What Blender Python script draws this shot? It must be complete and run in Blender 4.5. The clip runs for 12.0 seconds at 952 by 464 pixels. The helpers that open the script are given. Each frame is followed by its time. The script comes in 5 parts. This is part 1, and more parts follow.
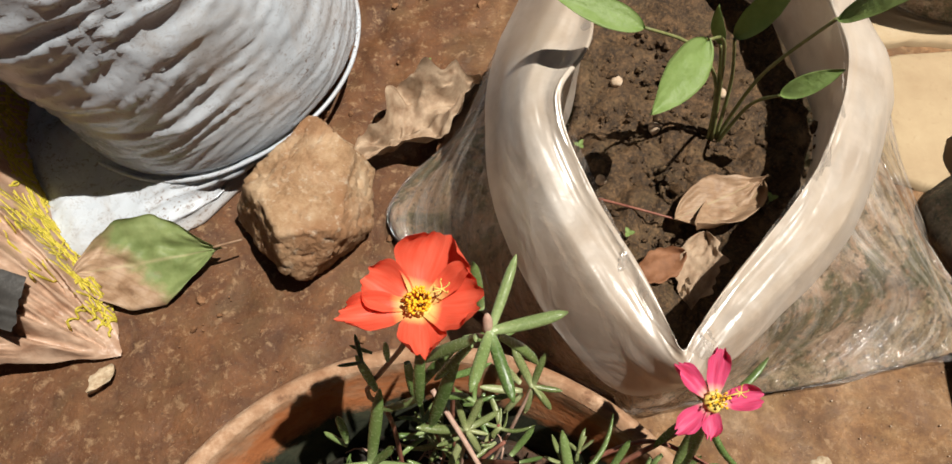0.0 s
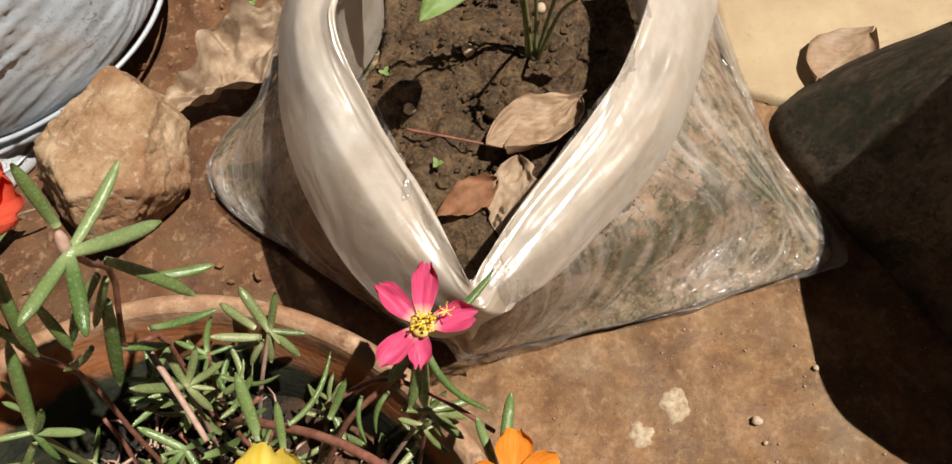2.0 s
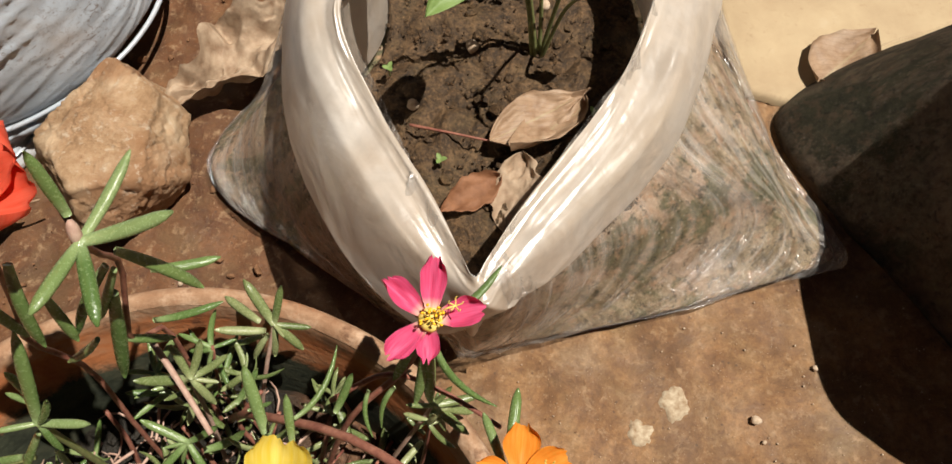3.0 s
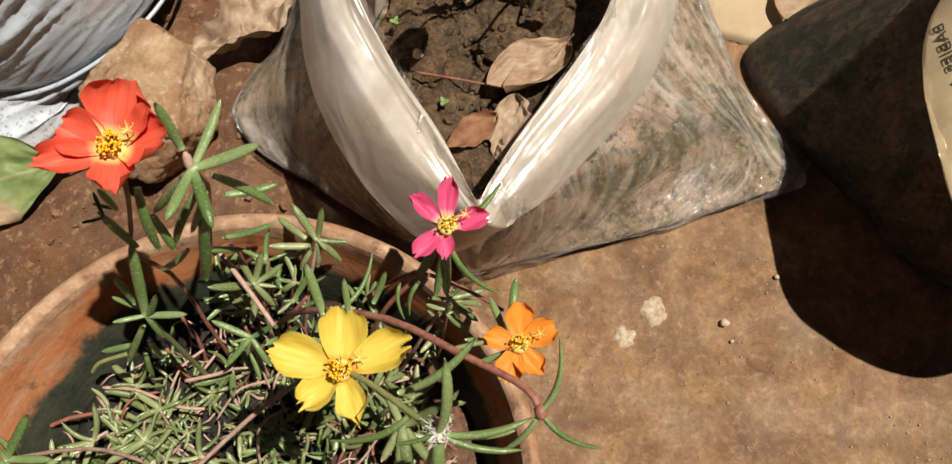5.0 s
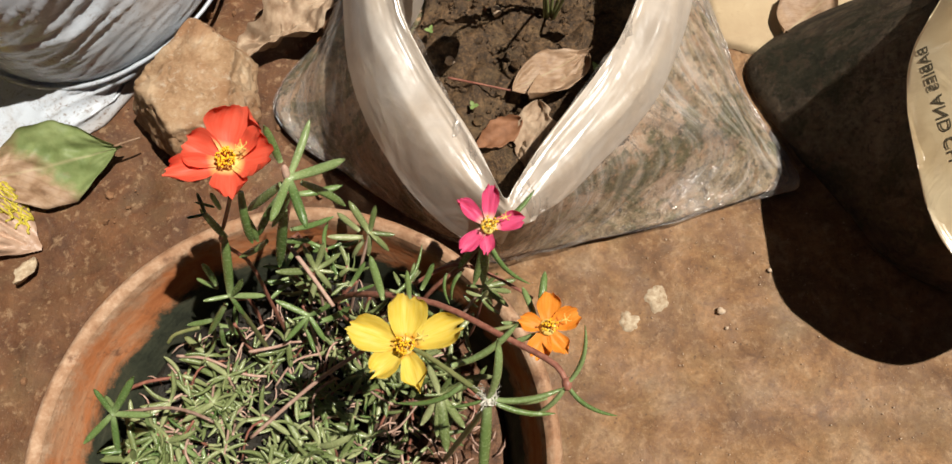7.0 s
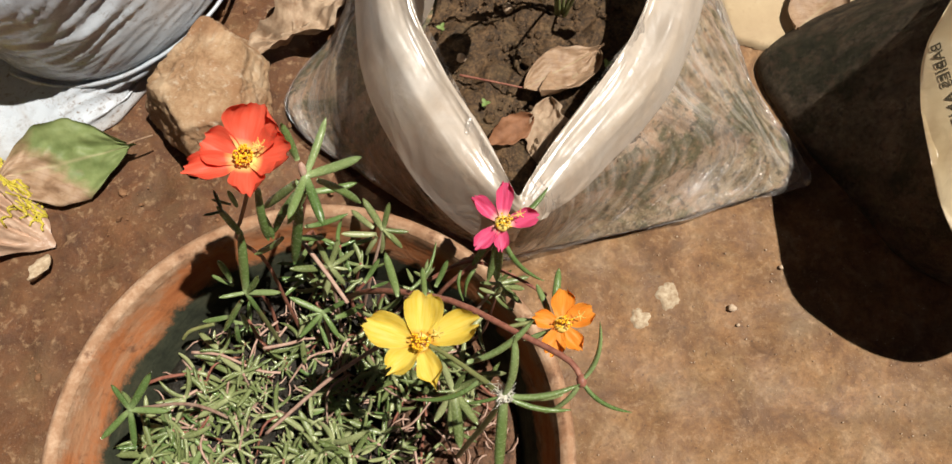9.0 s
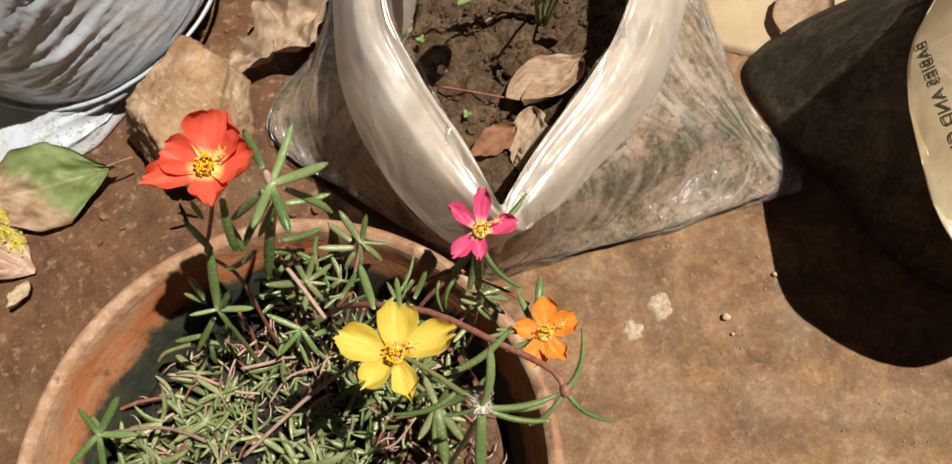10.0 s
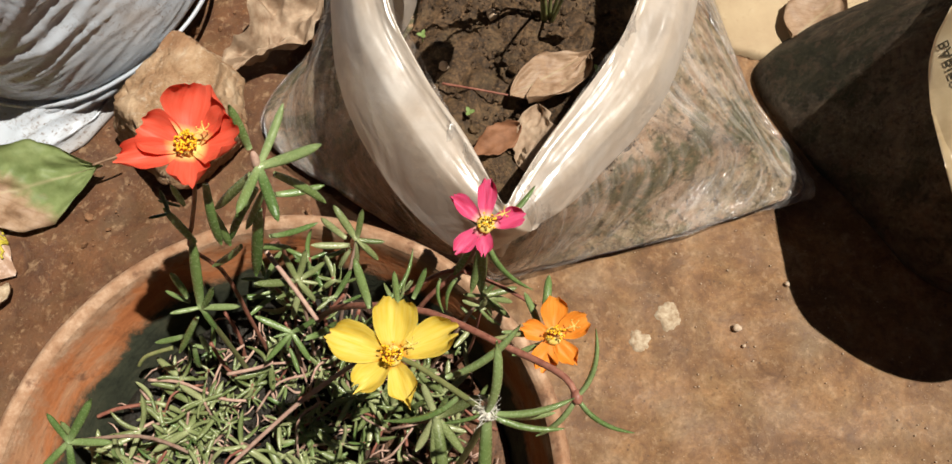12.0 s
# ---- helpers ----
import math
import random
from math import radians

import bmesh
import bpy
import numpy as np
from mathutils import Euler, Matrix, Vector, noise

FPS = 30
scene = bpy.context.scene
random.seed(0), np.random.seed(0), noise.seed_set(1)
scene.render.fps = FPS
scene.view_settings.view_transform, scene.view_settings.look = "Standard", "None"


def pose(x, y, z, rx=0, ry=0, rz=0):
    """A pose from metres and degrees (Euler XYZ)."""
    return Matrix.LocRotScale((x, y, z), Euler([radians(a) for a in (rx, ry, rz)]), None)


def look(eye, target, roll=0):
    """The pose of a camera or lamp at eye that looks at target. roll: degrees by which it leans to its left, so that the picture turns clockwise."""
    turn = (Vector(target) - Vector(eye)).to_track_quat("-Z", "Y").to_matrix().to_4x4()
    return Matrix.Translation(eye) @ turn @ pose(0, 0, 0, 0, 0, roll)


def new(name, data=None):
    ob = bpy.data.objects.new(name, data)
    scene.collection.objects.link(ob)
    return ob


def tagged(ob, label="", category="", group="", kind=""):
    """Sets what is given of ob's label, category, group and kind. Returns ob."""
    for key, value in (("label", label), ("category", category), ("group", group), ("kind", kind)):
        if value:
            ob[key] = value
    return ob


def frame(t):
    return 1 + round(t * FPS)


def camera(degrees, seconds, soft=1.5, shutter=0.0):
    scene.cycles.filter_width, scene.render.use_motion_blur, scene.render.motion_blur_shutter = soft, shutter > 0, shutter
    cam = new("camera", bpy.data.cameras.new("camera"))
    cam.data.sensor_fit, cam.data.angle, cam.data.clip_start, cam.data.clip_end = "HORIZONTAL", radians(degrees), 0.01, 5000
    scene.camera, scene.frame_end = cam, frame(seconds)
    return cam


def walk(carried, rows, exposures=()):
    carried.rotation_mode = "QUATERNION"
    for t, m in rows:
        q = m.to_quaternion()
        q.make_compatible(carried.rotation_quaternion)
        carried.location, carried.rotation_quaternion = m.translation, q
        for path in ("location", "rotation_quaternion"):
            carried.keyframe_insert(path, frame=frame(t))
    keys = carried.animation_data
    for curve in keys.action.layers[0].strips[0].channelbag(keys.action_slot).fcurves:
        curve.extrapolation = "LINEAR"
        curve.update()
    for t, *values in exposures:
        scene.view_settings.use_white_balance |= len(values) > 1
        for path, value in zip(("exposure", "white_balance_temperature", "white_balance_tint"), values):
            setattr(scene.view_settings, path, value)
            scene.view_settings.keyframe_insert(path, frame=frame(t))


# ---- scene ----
cam = camera(62.6, 12.0)
PATH = [
    (0, (0.067, 0.083, 0.477), (0.019, 0.975, -1.313), -3.2),
    (0.5, (0.081, 0.078, 0.476), (0.029, 0.962, -1.318), -4.1),
    (1, (0.137, 0.075, 0.447), (0.171, 0.912, -1.369), -1.7),
    (1.5, (0.147, 0.08, 0.436), (0.2, 0.89, -1.392), -1.4),
    (2, (0.143, 0.08, 0.435), (0.201, 0.903, -1.387), -1.1),
    (2.5, (0.141, 0.079, 0.437), (0.202, 0.889, -1.39), -0.6),
    (2.7, (0.139, 0.08, 0.434), (0.211, 0.898, -1.39), 0.4),
    (4.3, (0.14, 0.077, 0.441), (0.211, 0.893, -1.383), 0.5),
    (4.5, (0.139, 0.076, 0.445), (0.21, 0.9, -1.376), 0.9),
    (5, (0.134, 0.05, 0.485), (0.199, 0.737, -1.392), -0.9),
    (5.5, (0.124, 0.031, 0.514), (0.197, 0.66, -1.383), 0.2),
    (6, (0.12, 0.039, 0.52), (0.178, 0.661, -1.38), -1.2),
    (6.5, (0.117, 0.044, 0.523), (0.169, 0.65, -1.382), -0.9),
    (7, (0.118, 0.043, 0.532), (0.182, 0.679, -1.364), 0.8),
    (7.2, (0.118, 0.042, 0.532), (0.17, 0.684, -1.362), -0.4),
    (8.8, (0.115, 0.043, 0.533), (0.157, 0.673, -1.364), -1.0),
    (9, (0.115, 0.043, 0.533), (0.161, 0.673, -1.365), -0.7),
    (9.5, (0.121, 0.041, 0.531), (0.164, 0.724, -1.348), -2.0),
    (10, (0.123, 0.04, 0.522), (0.177, 0.723, -1.357), -1.9),
    (10.5, (0.122, 0.041, 0.521), (0.184, 0.722, -1.359), -1.0),
    (11, (0.12, 0.041, 0.512), (0.194, 0.73, -1.364), -0.2),
    (11.5, (0.121, 0.039, 0.501), (0.205, 0.75, -1.366), 0.7),
    (12, (0.12, 0.04, 0.499), (0.187, 0.763, -1.364), -0.6),
]
walk(cam, [(t, look(eye, target, roll)) for t, eye, target, roll in PATH])

# ---- light ----
SUN_TO = Vector((0.37, -0.02, 1.0)).normalized()
from mathutils.bvhtree import BVHTree

world = bpy.data.worlds.new("sky")
scene.world = world
world.use_nodes = True
wn, wl = world.node_tree.nodes, world.node_tree.links
wn.clear()
sky = wn.new("ShaderNodeTexSky")
sky.sky_type = "NISHITA"
sky.sun_disc = False
sky.sun_elevation = math.asin(SUN_TO.z)
sky.sun_rotation = math.atan2(SUN_TO.x, SUN_TO.y)
back = wn.new("ShaderNodeBackground")
back.inputs[1].default_value = 0.0048
wout = wn.new("ShaderNodeOutputWorld")
wl.new(sky.outputs[0], back.inputs[0])
wl.new(back.outputs[0], wout.inputs[0])
sun = new("sun", bpy.data.lights.new("sun", "SUN"))
sun.data.energy = 5.0
sun.data.angle = radians(0.6)
sun.data.color = (1.0, 0.95, 0.86)
sun.matrix_world = look(SUN_TO * 5, (0, 0, 0))
scene.view_settings.exposure = 0.38


# ---- material helpers ----
class Mat:
    """A small node-graph writer."""

    def __init__(self, name, rough=0.6, spec=0.4):
        self.m = bpy.data.materials.new(name)
        self.m.use_nodes = True
        self.t = self.m.node_tree
        self.b = self.t.nodes["Principled BSDF"]
        self.b.inputs["Roughness"].default_value = rough
        self.b.inputs["Specular IOR Level"].default_value = spec
        self.space = self.t.nodes.new("ShaderNodeTexCoord").outputs["Object"]

    def n(self, kind, **sets):
        node = self.t.nodes.new(kind)
        for k, v in sets.items():
            node.inputs[k].default_value = v
        return node

    def link(self, a, b):
        self.t.links.new(a, b)

    def scaled(self, sx, sy, sz):
        node = self.n("ShaderNodeMapping", Scale=(sx, sy, sz))
        self.link(self.space, node.inputs[0])
        return node.outputs[0]

    def noise(self, scale, detail=5, rough=0.6, distort=0.0, space=None):
        node = self.n("ShaderNodeTexNoise", Scale=scale, Detail=detail, Roughness=rough, Distortion=distort)
        self.link(space or self.space, node.inputs["Vector"])
        return node.outputs[0]

    def voro(self, scale, space=None, out="Distance"):
        node = self.n("ShaderNodeTexVoronoi", Scale=scale)
        self.link(space or self.space, node.inputs["Vector"])
        return node.outputs[out]

    def ramp(self, fac, *stops):
        node = self.t.nodes.new("ShaderNodeValToRGB")
        e = node.color_ramp.elements
        while len(e) < len(stops):
            e.new(0.5)
        for el, (p, c) in zip(e, stops):
            el.position = p
            el.color = (*c, 1) if isinstance(c, tuple) else (c, c, c, 1)
        self.link(fac, node.inputs[0])
        return node.outputs[0]

    def mix(self, fac, a, b, mode="MIX"):
        node = self.t.nodes.new("ShaderNodeMix")
        node.data_type, node.blend_type = "RGBA", mode
        for at, v in ((0, fac), (6, a), (7, b)):
            sock = node.inputs[at]
            if isinstance(v, (int, float)):
                sock.default_value = v if at == 0 else (v, v, v, 1)
            elif isinstance(v, tuple):
                sock.default_value = (*v, 1)
            else:
                self.link(v, sock)
        return node.outputs[2]

    def math(self, op, a, b=0.0):
        node = self.t.nodes.new("ShaderNodeMath")
        node.operation = op
        for sock, v in ((node.inputs[0], a), (node.inputs[1], b)):
            if isinstance(v, (int, float)):
                sock.default_value = v
            else:
                self.link(v, sock)
        return node.outputs[0]

    def axis(self, which):
        node = self.n("ShaderNodeSeparateXYZ")
        self.link(self.space, node.inputs[0])
        return node.outputs[which]

    def color(self, c):
        if isinstance(c, tuple):
            self.b.inputs["Base Color"].default_value = (*c, 1)
        else:
            self.link(c, self.b.inputs["Base Color"])
        return self

    def rough(self, r):
        self.link(r, self.b.inputs["Roughness"])
        return self

    def bump(self, height, strength=0.5, dist=0.001):
        node = self.n("ShaderNodeBump", Strength=strength, Distance=dist)
        self.link(height, node.inputs["Height"])
        last = self.b.inputs["Normal"]
        if last.is_linked:
            self.link(last.links[0].from_socket, node.inputs["Normal"])
        self.link(node.outputs[0], last)
        return self

    def random(self):
        return self.t.nodes.new("ShaderNodeObjectInfo").outputs["Random"]

    def thin(self, amount, tint):
        """Lets light through a thin sheet: part of the diffuse light comes out on the far side."""
        tr = self.n("ShaderNodeBsdfTranslucent", Color=(*tint, 1))
        mx = self.n("ShaderNodeMixShader", Fac=amount)
        out = self.t.nodes["Material Output"]
        self.link(self.b.outputs[0], mx.inputs[1])
        self.link(tr.outputs[0], mx.inputs[2])
        self.link(mx.outputs[0], out.inputs[0])
        return self

    def streak(self, around, along, slant=0.0):
        """Noise space on a lofted skin: waves round it and along its height; with a slant, streaks lean alike on both sides of the seam."""
        sep = self.n("ShaderNodeSeparateXYZ")
        self.link(self.t.nodes.new("ShaderNodeUVMap").outputs[0], sep.inputs[0])
        turn = sep.outputs[0]
        if slant:
            half = self.math("SUBTRACT", 0.5, self.math("ABSOLUTE", self.math("SUBTRACT", turn, 0.5)))
            turn = self.math("ADD", half, self.math("MULTIPLY", sep.outputs[1], slant))
        join = self.n("ShaderNodeCombineXYZ")
        self.link(self.math("MULTIPLY", turn, around), join.inputs[0])
        self.link(self.math("MULTIPLY", sep.outputs[1], along), join.inputs[1])
        return join.outputs[0]

    def gloss(self, rough, *bumps, amount=0.06):
        """A clear shiny skin over everything else; bumps are rows of (height, strength, distance)."""
        shine = self.n("ShaderNodeBsdfGlossy", Roughness=rough)
        last = None
        for height, strength, dist in bumps:
            node = self.n("ShaderNodeBump", Strength=strength, Distance=dist)
            self.link(height, node.inputs["Height"])
            if last:
                self.link(last, node.inputs["Normal"])
            last = node.outputs[0]
        if last:
            self.link(last, shine.inputs["Normal"])
        out = self.t.nodes["Material Output"]
        top = out.inputs[0].links[0].from_socket
        mx = self.n("ShaderNodeMixShader", Fac=amount)
        self.link(top, mx.inputs[1])
        self.link(shine.outputs[0], mx.inputs[2])
        self.link(mx.outputs[0], out.inputs[0])
        return self

    def film(self, cover):
        """A clear sheet: cover (0 to 1, or a socket) says how much of it is milky."""
        clear = self.n("ShaderNodeBsdfTransparent")
        out = self.t.nodes["Material Output"]
        top = out.inputs[0].links[0].from_socket
        mx = self.n("ShaderNodeMixShader")
        if isinstance(cover, float):
            mx.inputs[0].default_value = cover
        else:
            self.link(cover, mx.inputs[0])
        self.link(clear.outputs[0], mx.inputs[1])
        self.link(top, mx.inputs[2])
        self.link(mx.outputs[0], out.inputs[0])
        return self


def mat_ground():
    m = Mat("bare_ground", 0.75, 0.3)
    big = m.noise(7, 4, 0.55)
    mid = m.noise(34, 7, 0.7, 0.5)
    small = m.noise(130, 6, 0.7, 0.3)
    fine = m.noise(420, 4, 0.7)
    soil = m.ramp(mid, (0.36, (0.076, 0.028, 0.011)), (0.5, (0.148, 0.058, 0.022)), (0.64, (0.215, 0.095, 0.039)))
    slab = m.ramp(mid, (0.34, (0.165, 0.078, 0.031)), (0.46, (0.285, 0.145, 0.060)), (0.55, (0.335, 0.183, 0.080)), (0.68, (0.42, 0.265, 0.140)))
    # the cement apron takes over from the soil towards +x
    edge = m.math("ADD", m.axis(0), m.math("MULTIPLY", m.math("SUBTRACT", big, 0.5), 0.14))
    away = m.math("SUBTRACT", m.axis(1), 0.25)
    far = m.math("MINIMUM", m.math("MULTIPLY", away, away), 1.0)
    edge = m.math("ADD", edge, m.math("MULTIPLY", far, m.math("MULTIPLY", m.math("SUBTRACT", m.noise(0.9, 3), 0.5), 6.0)))
    part_slab = m.ramp(edge, (0.02, 0.0), (0.10, 1.0))
    base = m.mix(part_slab, soil, slab)
    damp = m.ramp(m.noise(16, 7, 0.75, 0.8), (0.40, 0.58), (0.58, 0.90))
    base = m.mix(1.0, base, damp, "MULTIPLY")
    olive = m.ramp(m.noise(24, 5, 0.65), (0.5, 0.0), (0.7, 0.5))
    base = m.mix(olive, base, (0.17, 0.115, 0.055))
    base = m.mix(m.ramp(small, (0.36, 0.6), (0.46, 0.0)), base, (0.12, 0.058, 0.026))
    base = m.mix(m.ramp(small, (0.54, 0.0), (0.66, 0.55)), base, (0.40, 0.26, 0.145))
    base = m.mix(m.ramp(fine, (0.35, 0.5), (0.7, 0.0)), base, (0.10, 0.05, 0.025))
    specks = m.ramp(m.voro(210), (0.10, 1.0), (0.2, 0.0))
    base = m.mix(m.math("MULTIPLY", specks, m.ramp(m.noise(90, 3), (0.5, 0.0), (0.6, 0.7))), base, (0.07, 0.04, 0.025))
    grit = m.ramp(m.voro(330), (0.05, 1.0), (0.13, 0.0))
    base = m.mix(m.math("MULTIPLY", grit, 0.35), base, (0.5, 0.38, 0.26))
    m.color(base)
    m.rough(m.ramp(m.noise(30, 4), (0.35, 0.5), (0.65, 0.8)))
    m.bump(mid, 0.4, 0.003)
    m.bump(small, 0.5, 0.0016)
    return m.bump(fine, 0.6, 0.0008).m


def mat_terracotta(name, mossy=False):
    """Baked clay; on the inside a damp dark moss stain with a ragged upper edge."""
    m = Mat(name, 0.85, 0.2)
    z = m.axis(2)
    wear = m.noise(60, 6, 0.7, 0.3)
    streak = m.noise(26, 7, 0.7, 0.4, m.scaled(1, 1, 2.5))
    col = m.ramp(streak, (0.3, (0.28, 0.09, 0.032)), (0.46, (0.40, 0.145, 0.055)), (0.58, (0.38, 0.19, 0.10)), (0.7, (0.50, 0.26, 0.135)))
    dust = m.ramp(m.math("ADD", wear, m.math("MULTIPLY", m.math("SUBTRACT", z, 0.1715), 30)), (0.40, 0.0), (0.62, 0.9))
    pale = m.ramp(m.noise(110, 5, 0.7), (0.3, (0.23, 0.12, 0.065)), (0.52, (0.35, 0.215, 0.13)), (0.7, (0.54, 0.38, 0.26)))
    col = m.mix(dust, col, pale)
    dirt = m.ramp(m.noise(95, 5, 0.7), (0.58, 0.0), (0.70, 0.75))
    col = m.mix(dirt, col, (0.13, 0.06, 0.035))
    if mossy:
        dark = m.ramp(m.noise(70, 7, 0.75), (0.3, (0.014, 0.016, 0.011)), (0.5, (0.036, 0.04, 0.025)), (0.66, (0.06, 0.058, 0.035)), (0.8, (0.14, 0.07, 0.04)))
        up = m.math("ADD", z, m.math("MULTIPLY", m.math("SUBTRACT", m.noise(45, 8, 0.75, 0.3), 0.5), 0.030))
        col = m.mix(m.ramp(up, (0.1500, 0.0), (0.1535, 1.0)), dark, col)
    m.color(col)
    m.bump(wear, 0.5, 0.0015)
    m.bump(m.noise(40, 4, 0.6, 0, m.scaled(0.7, 0.7, 5)), 0.5, 0.0012)
    return m.bump(m.noise(500, 4, 0.7), 0.4, 0.0006).m


def mat_soil(name, dark, mid, pale, wet=0.6, shaded_to=0.0):
    m = Mat(name, wet, 0.35)
    a = m.noise(120, 6, 0.7)
    b = m.noise(500, 4, 0.7)
    col = m.ramp(a, (0.3, dark), (0.52, mid), (0.75, pale))
    col = m.mix(m.ramp(m.voro(260), (0.08, 0.6), (0.2, 0.0)), col, pale)
    col = m.mix(m.ramp(b, (0.54, 0.0), (0.66, 0.55)), col, pale)
    col = m.mix(m.ramp(b, (0.36, 0.7), (0.46, 0.0)), col, dark)
    green = m.ramp(m.noise(60, 6, 0.7), (0.50, 0.0), (0.66, 0.25))
    col = m.mix(green, col, (0.05, 0.045, 0.02))
    # shade under the leaves painted in: near-black soil below this x, ragged edge
    if shaded_to:
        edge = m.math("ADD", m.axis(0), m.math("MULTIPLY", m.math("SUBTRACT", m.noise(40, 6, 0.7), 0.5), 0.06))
        col = m.mix(m.ramp(edge, (shaded_to - 0.01, 1.0), (shaded_to + 0.02, 0.0)), col, m.ramp(a, (0.35, (0.006, 0.005, 0.003)), (0.7, (0.026, 0.020, 0.012))))
    m.color(col)
    m.bump(a, 0.8, 0.003)
    return m.bump(b, 0.7, 0.001).m


def mat_cuff(name, deep, mid, pale, cover, glow, patchy=0.2):
    m = Mat(name, 0.45, 0.25)
    a = m.noise(16, 4, 0.55, 0.4)
    col = m.ramp(a, (0.32, deep), (0.5, mid), (0.70, pale))
    stain = m.ramp(m.noise(38, 8, 0.75, 1.0), (0.50, 0.0), (0.78, 0.5))
    col = m.mix(stain, col, tuple(c * f for c, f in zip(deep, (0.72, 0.62, 0.5))))
    long = m.noise(1.0, 3, 0.5, 0.5, m.streak(7, 9))
    col = m.mix(m.ramp(long, (0.46, 0.0), (0.68, 0.35)), col, tuple(c * f for c, f in zip(mid, (0.86, 0.77, 0.64))))
    milk = m.noise(24, 5, 0.6, 1.2)
    col = m.mix(m.ramp(milk, (0.52, 0.0), (0.68, 0.5)), col, tuple(min(0.9, c * 1.12) for c in pale))
    m.color(col)
    m.bump(m.noise(26, 4, 0.55, 1.2), 0.3, 0.004)
    m.thin(glow, pale)
    if patchy:
        veil = m.math("ADD", m.math("MULTIPLY", m.noise(18, 5, 0.6, 0.8), 0.6), m.math("MULTIPLY", long, 0.4))
        veil = m.ramp(veil, (0.36, cover - patchy), (0.52, cover), (0.66, min(1.0, cover + 0.06)))
        rise = m.n("ShaderNodeSeparateXYZ")
        m.link(m.streak(1, 1), rise.inputs[0])
        wander = m.math("ADD", rise.outputs[1], m.math("MULTIPLY", m.math("SUBTRACT", m.noise(26, 4, 0.6), 0.5), 0.20))
        m.film(m.math("MULTIPLY", veil, m.ramp(wander, (0.14, 0.62), (0.26, 0.90), (0.38, 1.0))))
    return m.gloss(0.33, (m.noise(18, 2, 0.5, 0.8), 0.4, 0.007), (m.noise(1.0, 2, 0.45, 0.3, m.streak(8, 9)), 0.6, 0.008), (m.noise(75, 3, 0.5, 1.0), 0.3, 0.0014), amount=0.15).m


def mat_film(name, deep, pale, low, high, glint=0.12):
    """Clear film drawn tight over soil: milky along its stretch lines, with small sharp creases that catch the sun."""
    m = Mat(name, 0.4, 0.3)
    a = m.noise(40, 6, 0.65, 0.6)
    m.color(m.ramp(a, (0.3, deep), (0.7, pale)))
    pull = m.noise(1.0, 4, 0.6, 0.4, m.streak(44, 1.6, -0.24))
    lines = m.noise(1.0, 4, 0.6, 0.3, m.streak(150, 2.6, -0.24))
    cloud = m.noise(17, 6, 0.65, 0.9)
    both = m.math("ADD", m.math("MULTIPLY", cloud, 0.30), m.math("ADD", m.math("MULTIPLY", pull, 0.40), m.math("MULTIPLY", lines, 0.30)))
    m.film(m.ramp(both, (0.45, low), (0.50, low + (high - low) * 0.25), (0.54, low + (high - low) * 0.6), (0.59, high)))
    return m.gloss(0.24, (pull, 0.9, 0.034), (lines, 0.8, 0.0075), (m.noise(55, 4, 0.55, 1.2), 0.5, 0.004), amount=glint).m


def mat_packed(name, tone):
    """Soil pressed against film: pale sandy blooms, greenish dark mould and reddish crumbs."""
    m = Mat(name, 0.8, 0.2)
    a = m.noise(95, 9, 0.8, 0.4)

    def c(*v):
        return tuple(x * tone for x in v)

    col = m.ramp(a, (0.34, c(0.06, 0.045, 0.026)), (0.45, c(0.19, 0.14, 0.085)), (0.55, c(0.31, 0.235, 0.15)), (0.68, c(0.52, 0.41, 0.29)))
    bloom = m.ramp(m.noise(13, 6, 0.65, 0.8), (0.46, 0.0), (0.56, 0.85))
    col = m.mix(bloom, col, m.ramp(a, (0.3, c(0.26, 0.165, 0.105)), (0.7, c(0.52, 0.38, 0.28))))
    mould = m.ramp(m.noise(15, 7, 0.68, 1.0, m.scaled(1.0, 1.4, 0.8)), (0.50, 0.0), (0.56, 0.9))
    col = m.mix(mould, col, m.ramp(a, (0.3, c(0.030, 0.032, 0.016)), (0.7, c(0.15, 0.145, 0.075))))
    col = m.mix(m.ramp(m.noise(120, 5, 0.7), (0.52, 0.0), (0.66, 0.7)), col, c(0.38, 0.22, 0.13))
    col = m.mix(m.ramp(m.noise(210, 5, 0.75), (0.38, 0.8), (0.46, 0.0)), col, c(0.045, 0.04, 0.027))
    col = m.mix(m.ramp(m.voro(240), (0.10, 0.5), (0.22, 0.0)), col, c(0.48, 0.42, 0.33))
    m.color(col)
    m.bump(m.noise(40, 4, 0.6), 0.5, 0.004)
    return m.bump(a, 0.7, 0.003).m


